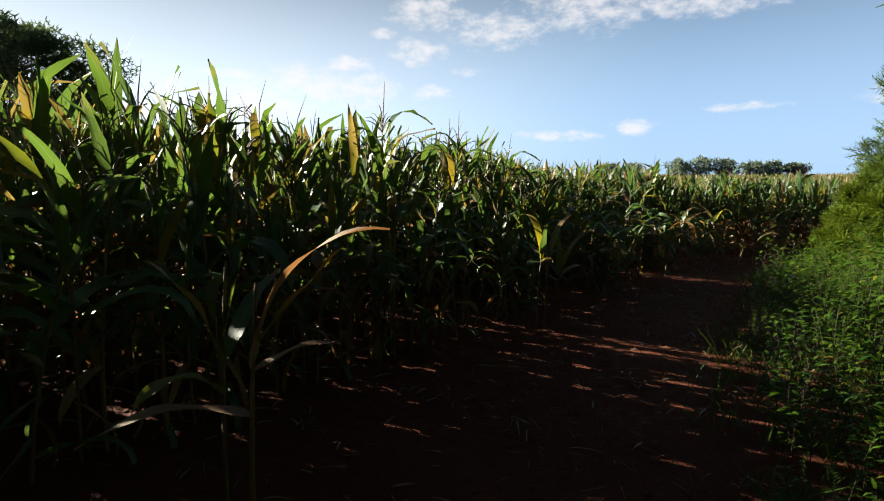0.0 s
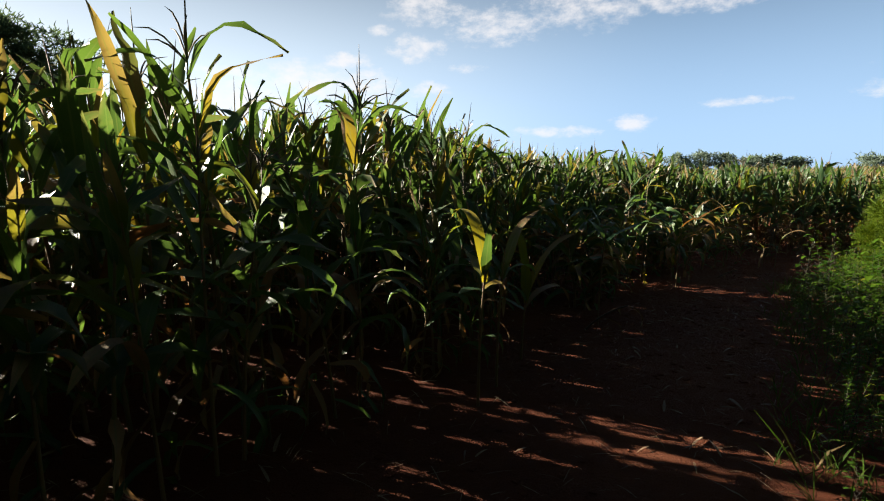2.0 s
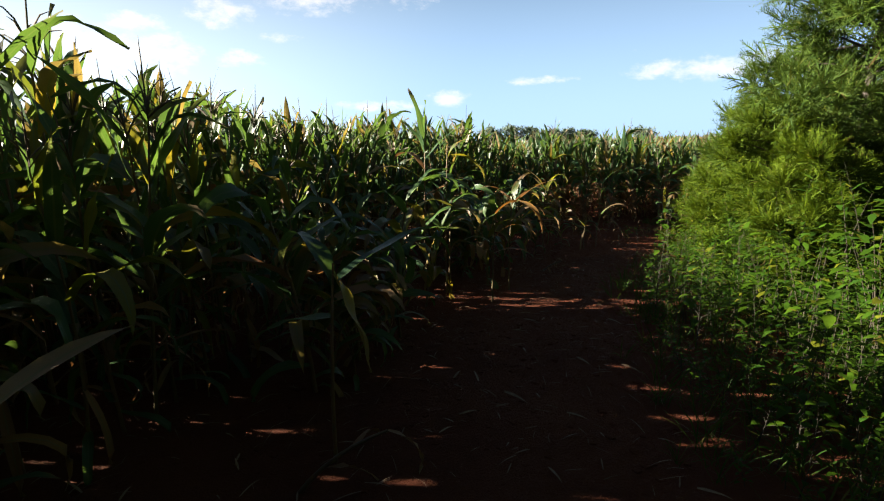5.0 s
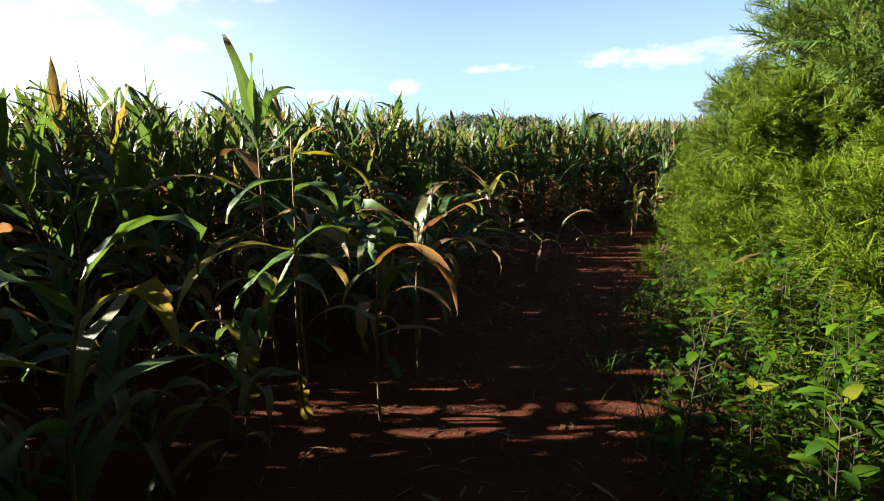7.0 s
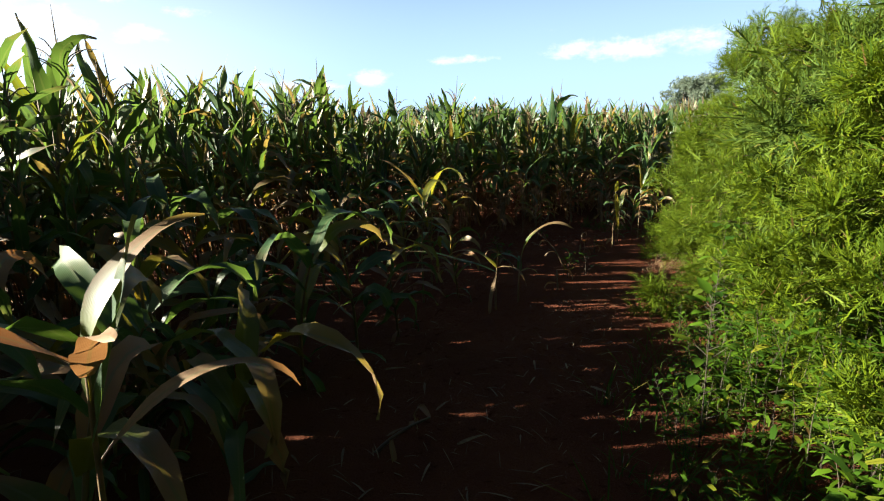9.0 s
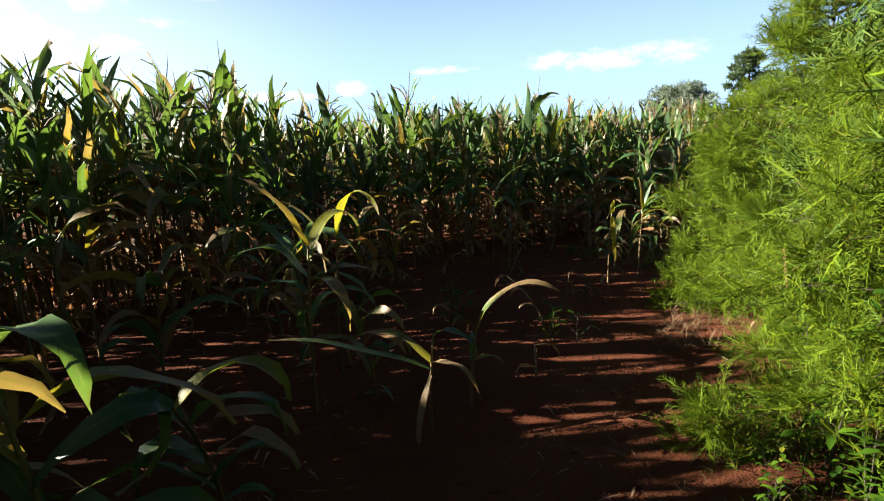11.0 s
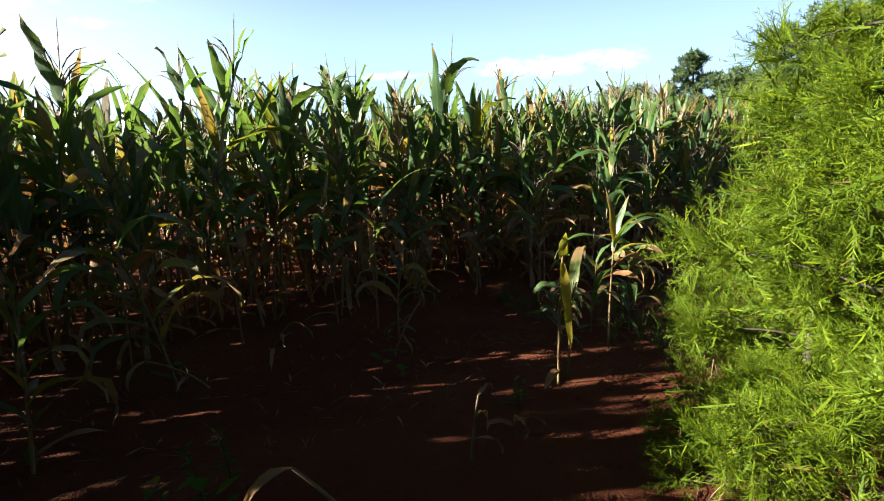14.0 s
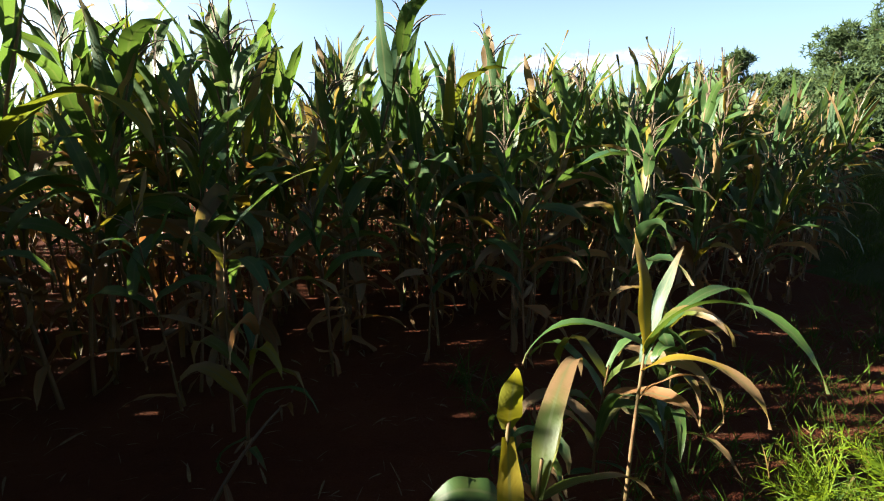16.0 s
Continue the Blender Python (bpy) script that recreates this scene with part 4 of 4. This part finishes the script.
def make_weeds():
    rng = np.random.default_rng(9)
    kinds, heaps = [], []
    for i in range(8):
        kind = "broad" if i % 2 else "narrow"
        st, lv = weed_parts(500 + i, [0.75, 0.9, 1.05, 0.6][i % 4], kind)
        words = {"broad": "leafy green broad-leaved weed in the hedge bottom", "narrow": "upright green weed with narrow leaves"}[kind]
        ob = thing("weed", words, "weed", group="weeds along the path")
        part("stem", st[0], st[1], st[2], TWIG, ob)
        part("foliage", lv[0], lv[1], lv[2], WEED_LEAF, ob)
        kinds.append(ob)
        st, lv = weed_parts(500 + i, [0.75, 0.9, 1.05, 0.6][i % 4], kind, True)
        heaps.append(gather([(st[0], st[1], st[2], 1), (lv[0], lv[1], lv[2], 0)]))
    p = np.column_stack([rng.uniform(-1, 24, 20000), rng.uniform(-3, 19.5, 20000)])
    side = HEDGE + [(40, -3)]
    d = off_line(p[:, 0], p[:, 1], HEDGE)
    ok = inside(p[:, 0], p[:, 1], side) & (d < 1.2 + 2.0 * rng.random(len(p)))
    p, d = p[ok], d[ok]
    tall = np.clip(0.35 + 0.55 * d, 0.3, 1.25) * rng.uniform(0.75, 1.2, len(p))
    late = p @ np.array([0.6, 0.8]) > 19.2
    tall[late] = np.minimum(tall[late] * 0.5, 0.5)
    order = np.argsort(d + rng.uniform(0, 0.6, len(d)))[:230]
    chosen = np.zeros(len(p), bool)
    chosen[order] = True
    for n, (x, y, h) in enumerate(np.column_stack([p[order], tall[order]])):
        src = kinds[n % len(kinds)]
        m = pose(x, y, float(ground_z(x, y)) - 0.01, rng.normal(0, 6), rng.normal(0, 6), rng.uniform(0, 360))
        m = m @ Matrix.Scale(h, 4)
        if n < len(kinds):
            src.matrix_basis = m
        else:
            c = copy_thing(src, m)
            c.matrix_basis = m
    q, h = p[~chosen], tall[~chosen]
    pick = rng.integers(0, len(heaps), len(q))
    bits = []
    for i, piece in enumerate(heaps):
        w = pick == i
        xyz = np.column_stack([q[w], ground_z(q[w, 0], q[w, 1]) - 0.01])
        bits.append(scatter(piece, xyz, rng.uniform(0, 6.28, w.sum()), h[w], rng.normal(0, 0.1, (w.sum(), 2))))
    v, f, u, m = gather(bits)
    tagged(new("undergrowth", mesh_of("undergrowth", v, f, u, [WEED_LEAF, TWIG], m)), "dense green undergrowth of leafy weeds", "undergrowth", kind="stuff")
    print("weeds", len(p), len(f))


make_weeds()


def leaf_tree(name, label, place, height, spread, seed, leaves, size, trunk=0.25, foliage=None):
    """A broad-leaved tree: trunk, limbs, and a crown of leaf clumps with gaps."""
    rng = np.random.default_rng(seed)
    x, y = place
    ob = thing(name, label, "tree", (x, y, float(ground_z(x, y)) - 0.1))
    k = np.linspace(0, 1, 7)
    spine = np.column_stack([np.sin(k * 3 + seed) * 0.03 * height, np.cos(k * 2.3 + seed) * 0.03 * height, k * height * 0.85])
    limbs = [(*tube(spine, 0.022 * height * (1.03 - k), 7), 0)]
    centres, radii = [], []
    n = 26
    for i in range(n):
        q = trunk + (1 - trunk) * (i + 0.5) / n
        b = np.array([np.interp(q * 0.9, k, spine[:, c]) for c in range(3)])
        az = i * 2.4 + rng.normal(0, 0.4)
        reach = spread * math.sin(math.pi * min(0.97, 0.16 + 0.8 * (q - trunk) / (1 - trunk))) ** 0.7 * rng.uniform(0.55, 1.05)
        tip = b + np.array([math.cos(az) * reach, math.sin(az) * reach, reach * rng.uniform(0.1, 0.5)])
        limbs.append((*tube(np.stack([b, (b + tip) / 2 + [0, 0, 0.1 * reach], tip]), [0.006 * height, 0.004 * height, 0.001 * height], 4), 0))
        for t in (0.55, 1.0):
            centres.append(b + (tip - b) * t + rng.normal(0, 0.05 * spread, 3))
            radii.append(spread * rng.uniform(0.16, 0.30))
    v, f, u, _ = gather(limbs)
    part("trunk", v, f, u, BARK, ob, "dark trunk and limbs")
    centres, radii = np.array(centres), np.array(radii)
    pick = rng.integers(0, len(centres), leaves)
    way = unit(rng.normal(0, 1, (leaves, 3)))
    p = centres[pick] + way * (radii[pick] * rng.uniform(0.35, 1.1, leaves) ** 0.7)[:, None] * [1, 1, 0.75]
    p[:, 2] = np.maximum(p[:, 2], 0.25)
    leaf = gather([(*strip(rng, np.zeros(3), a, 0.2, 1.0, 0.6, 0.8, 1), 0) for a in (0.0, 2.1, 4.2)])
    v, f, u, _ = scatter_along(leaf, p, way + [0, 0, 0.2], size * rng.uniform(0.6, 1.3, leaves), rng.uniform(-1.5, 1.5, leaves))
    part("crown", v, f, u, foliage or TREE_LEAF, ob, "uneven leafy crown")
    return ob


def bearing(degrees, distance, origin=(0, 0)):
    return origin[0] + math.sin(radians(degrees)) * distance, origin[1] + math.cos(radians(degrees)) * distance


leaf_tree("tree", "large dark broad-leaved tree standing beyond the maize", bearing(-38.0, 46), 14.6, 7.4, 21, 22000, 0.30, foliage=HALF_HAZE_LEAF)
leaf_tree("tree", "dark tree at the far side of the maize", bearing(-46, 50), 16.0, 5.5, 22, 5000, 0.45)
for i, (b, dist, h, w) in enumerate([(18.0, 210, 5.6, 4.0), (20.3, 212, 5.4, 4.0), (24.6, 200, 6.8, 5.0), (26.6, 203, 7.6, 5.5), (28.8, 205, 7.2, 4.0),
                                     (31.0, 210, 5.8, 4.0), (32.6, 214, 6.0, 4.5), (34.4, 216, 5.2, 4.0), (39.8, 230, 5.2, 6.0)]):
    leaf_tree("tree", "distant round tree on the horizon beyond the fields", bearing(b, dist), h, w, 40 + i, 900, 0.9, 0.05, HAZE_TINTED_LEAF)
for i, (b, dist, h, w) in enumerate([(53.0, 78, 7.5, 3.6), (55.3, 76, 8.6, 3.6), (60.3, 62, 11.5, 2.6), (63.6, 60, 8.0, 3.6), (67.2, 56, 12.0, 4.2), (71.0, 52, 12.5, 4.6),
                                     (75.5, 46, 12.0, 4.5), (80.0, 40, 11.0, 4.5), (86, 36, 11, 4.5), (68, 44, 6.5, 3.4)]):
    leaf_tree("tree", "leafy green tree in the row along the field", bearing(b, dist, (9.5, 13.3)), h, w, 60 + i, 6500, 0.32, 0.04, HAZE_TINTED_LEAF if dist > 70 else HALF_HAZE_LEAF)

# Unseen trees beside and behind the walk, added to block skylight.
for i, (x, y, h, w) in enumerate([(7.4, 3.2, 8.0, 3.0), (11.2, 6.0, 8.5, 3.0), (5.6, -2.6, 8.5, 3.6), (2.2, -6.5, 9.0, 4.0), (-2.6, -9.5, 9.0, 4.0), (-8.0, -11.0, 9.5, 4.2)]):
    leaf_tree("tree", "unseen leafy tree added to shut out skylight", (x, y), h, w, 90 + i, 4200, 0.55, 0.04)


def make_litter():
    rng = np.random.default_rng(31)
    p = np.column_stack([rng.uniform(-2, 17, 16000), rng.uniform(-2, 18.5, 16000)])
    free = (off_line(p[:, 0], p[:, 1], EDGE) < 2.2) | (off_line(p[:, 0], p[:, 1], HEDGE) < 1.2)
    p = p[free][:7500]
    bits = []
    for i in range(10):
        q = p[i::10]
        b = strip(rng, np.array([0, 0, 0.012]), 0, rng.uniform(0, 0.25), rng.uniform(0.05, 0.17), rng.uniform(0.003, 0.008) * (2.5 if i > 7 else 1), rng.uniform(0.1, 0.6), 4)
        xyz = np.column_stack([q, ground_z(q[:, 0], q[:, 1])])
        bits.append(scatter((*b, 0), xyz, rng.uniform(0, 6.28, len(q)), rng.uniform(0.6, 1.3, len(q))))
    v, f, u, m = gather(bits)
    tagged(new("straw_litter", mesh_of("straw_litter", v, f, u, [STRAW])), "scattered dry straw and leaf scraps on soil", "straw", kind="stuff")


make_litter()


def make_grass():
    """Tufts along the hedge foot and the grassy strip past the cedars."""
    rng = np.random.default_rng(55)
    p = np.column_stack([rng.uniform(-1, 36, 32000), rng.uniform(-3, 24, 32000)])
    d = off_line(p[:, 0], p[:, 1], HEDGE)
    right = inside(p[:, 0], p[:, 1], HEDGE + [(60, 10), (40, -3)])
    strip_way = (p[:, 0] > 12.6) & ~inside(p[:, 0], p[:, 1], FIELD) & (p[:, 1] > 12.5)
    ok = (right & (d < 1.8)) | ((~right) & (d < 0.35 * rng.random(len(p)))) | (strip_way & (off_line(p[:, 0], p[:, 1], EDGE) > 0.25) & (d < 7))
    p = p[ok]
    bits = []
    for i in range(6):
        q = p[i::6]
        tuft = gather([(*strip(rng, rng.normal(0, 0.02, 3) * [1, 1, 0], rng.uniform(0, 6.28), rng.uniform(0.7, 1.4), rng.uniform(0.12, 0.30), rng.uniform(0.006, 0.012), rng.uniform(0.2, 1.4), 2), 0) for _ in range(8)])
        xyz = np.column_stack([q, ground_z(q[:, 0], q[:, 1])])
        bits.append(scatter(tuft, xyz, rng.uniform(0, 6.28, len(q)), rng.uniform(0.6, 1.4, len(q))))
    q = np.column_stack([rng.uniform(10.2, 13.2, 500), rng.uniform(13.2, 16.0, 500)])
    q = q[(off_line(q[:, 0], q[:, 1], HEDGE) < 1.0)]
    dry = gather([(*strip(rng, rng.normal(0, 0.03, 3) * [1, 1, 0], rng.uniform(0, 6.28), rng.uniform(0.2, 1.2), rng.uniform(0.08, 0.2), 0.006, rng.uniform(0.2, 1.4), 2), 1) for _ in range(9)])
    bits.append(scatter(dry, np.column_stack([q, ground_z(q[:, 0], q[:, 1])]), rng.uniform(0, 6.28, len(q)), rng.uniform(0.6, 1.3, len(q))))
    v, f, u, m = gather(bits)
    tagged(new("grass", mesh_of("grass", v, f, u, [GRASS, STRAW], m)), "rough green grass at the hedge foot", "grass", kind="stuff")
    print("grass", len(p))


make_grass()


# ---- single weeds, stalks and clods ----
def single_weed(label, place, height, seed, kind="broad", flower=0):
    rng = np.random.default_rng(seed)
    x, y = place
    ob = thing("weed", label, "weed", (x, y, float(ground_z(x, y)) - 0.01))
    st, lv = weed_parts(seed, height, kind)
    part("stem", st[0], st[1], st[2], TWIG, ob)
    part("foliage", lv[0], lv[1], lv[2], WEED_LEAF, ob)
    if flower:
        bits = []
        for _ in range(flower):
            b = np.array([0, 0, height]) + rng.normal(0, 1, 3) * [0.10, 0.10, 0.05]
            for a in np.arange(0, 6.2, 1.26):
                bits.append((*strip(rng, b, a, 0.3, 0.018, 0.013, 0.3, 1), 0))
        v, f, u, _ = gather(bits)
        part("blossom", v, f, u, PETAL, ob, "small white blossoms")


single_weed("tall bright broad-leaved weed beside the path", (5.62, 8.8), 1.12, 611)
single_weed("leafy weed beside the path", (5.75, 8.55), 0.6, 612)
single_weed("tall slender weed spire at the hedge edge", (6.0, 9.0), 0.95, 613, "narrow")
for i, p in enumerate([(10.75, 12.75), (9.9, 12.2), (11.0, 12.55)]):
    single_weed("tall weed with small white flowers in the hedge", p, 1.25, 620 + i, "narrow", 14)
for i, (x, y, h) in enumerate([(10.15, 12.5, 1.3), (10.5, 12.6, 1.15), (9.55, 12.1, 1.3), (9.1, 11.85, 1.1), (8.2, 11.3, 1.1), (7.3, 10.7, 0.95), (6.0, 9.25, 0.8), (5.2, 8.1, 0.8), (4.4, 6.7, 0.8)]):
    single_weed("broad-leaved bright green vine climbing the hedge", (x + 0.12, y - 0.1), h, 680 + i)
for i, (x, y, h) in enumerate([(9.3, 15.4, 0.36), (9.1, 15.2, 0.30), (9.45, 15.55, 0.34), (9.25, 15.1, 0.26), (9.55, 14.05, 0.32), (9.75, 14.2, 0.28), (9.4, 13.9, 0.26), (9.7, 13.9, 0.30), (11.12, 15.2, 0.24), (10.72, 16.1, 0.3), (8.3, 14.9, 0.3), (8.9, 14.7, 0.28)]):
    single_weed("small dark green weed growing on bare soil", (x, y), h, 640 + i, "broad" if i % 2 else "narrow")


def dead_stalk(place, length, lean, turn, seed):
    """A bare withered maize stalk leaning out of the soil."""
    rng = np.random.default_rng(seed)
    x, y = place
    ob = thing("dead_stalk", "withered brown maize stalk leaning on bare soil", "corn stalk", (x, y, float(ground_z(x, y)) - 0.01))
    t = np.linspace(0, 1, 6)
    ang = radians(lean) + 0.5 * t
    pts = np.cumsum(np.column_stack([np.sin(ang) * math.cos(turn), np.sin(ang) * math.sin(turn), np.cos(ang)]), 0) * length / 6
    pts = np.vstack([[0, 0, 0], pts])
    part("stalk", *tube(pts, np.linspace(0.012, 0.006, 7), 6), CORN_STALK_DRY, ob)
    for i in range(3):
        part("leaf", *blade(rng, pts[2 + i * 2], turn + rng.uniform(-2, 2), rng.uniform(-0.4, 0.6), rng.uniform(0.15, 0.3), 0.035, rng.uniform(1.2, 2.4), 6, 0.4, 0.2, 0.4, 1.0), CORN_DRY, ob)


for i, (p, ln, lean, turn) in enumerate([((9.8, 14.45), 0.62, 22, 2.4), ((10.55, 14.95), 0.35, 8, 0.6), ((9.1, 14.6), 0.4, 30, 3.0), ((11.0, 16.6), 0.6, 35, 0.4), ((9.6, 16.9), 0.5, 40, 2.8),
                                         ((10.1, 17.1), 0.6, 25, 5.0), ((8.9, 13.5), 0.25, 15, 1.0), ((10.9, 15.0), 0.2, 10, 4.0), ((2.2, 7.1), 0.5, 40, 6.0), ((5.9, 11.4), 0.35, 50, 6.1)]):
    dead_stalk(p, ln, lean, turn, 660 + i)


def make_clods():
    rng = np.random.default_rng(71)
    p = np.column_stack([rng.uniform(-2, 17, 34000), rng.uniform(-1, 18, 34000)])
    free = ~inside(p[:, 0], p[:, 1], HEDGE + [(40, -3)]) & ((off_line(p[:, 0], p[:, 1], EDGE) < 1.5) | ~inside(p[:, 0], p[:, 1], FIELD))
    p = p[free][:9500]
    bits = []
    for i in range(7):
        bm = bmesh.new()
        bmesh.ops.create_cube(bm, size=1.0)
        v = np.array([list(w.co) for w in bm.verts])
        f = np.array([[w.index for w in q.verts] for q in bm.faces])
        bm.free()
        v = unit(v) * rng.uniform(0.7, 1.3, (len(v), 1)) * [0.5, 0.4, 0.28]
        q = p[i::7]
        size = 0.012 + 0.055 * rng.random(len(q)) ** 2.2
        xyz = np.column_stack([q, ground_z(q[:, 0], q[:, 1])])
        bits.append(scatter((v, f, np.zeros((len(v), 2)), 0), xyz, rng.uniform(0, 6.28, len(q)), size))
    v, f, u, m = gather(bits)
    tagged(new("soil_clods", mesh_of("soil_clods", v, f, u, [SOIL], None, False)), "crumbled red clay clods on the path", "soil", kind="stuff")


make_clods()
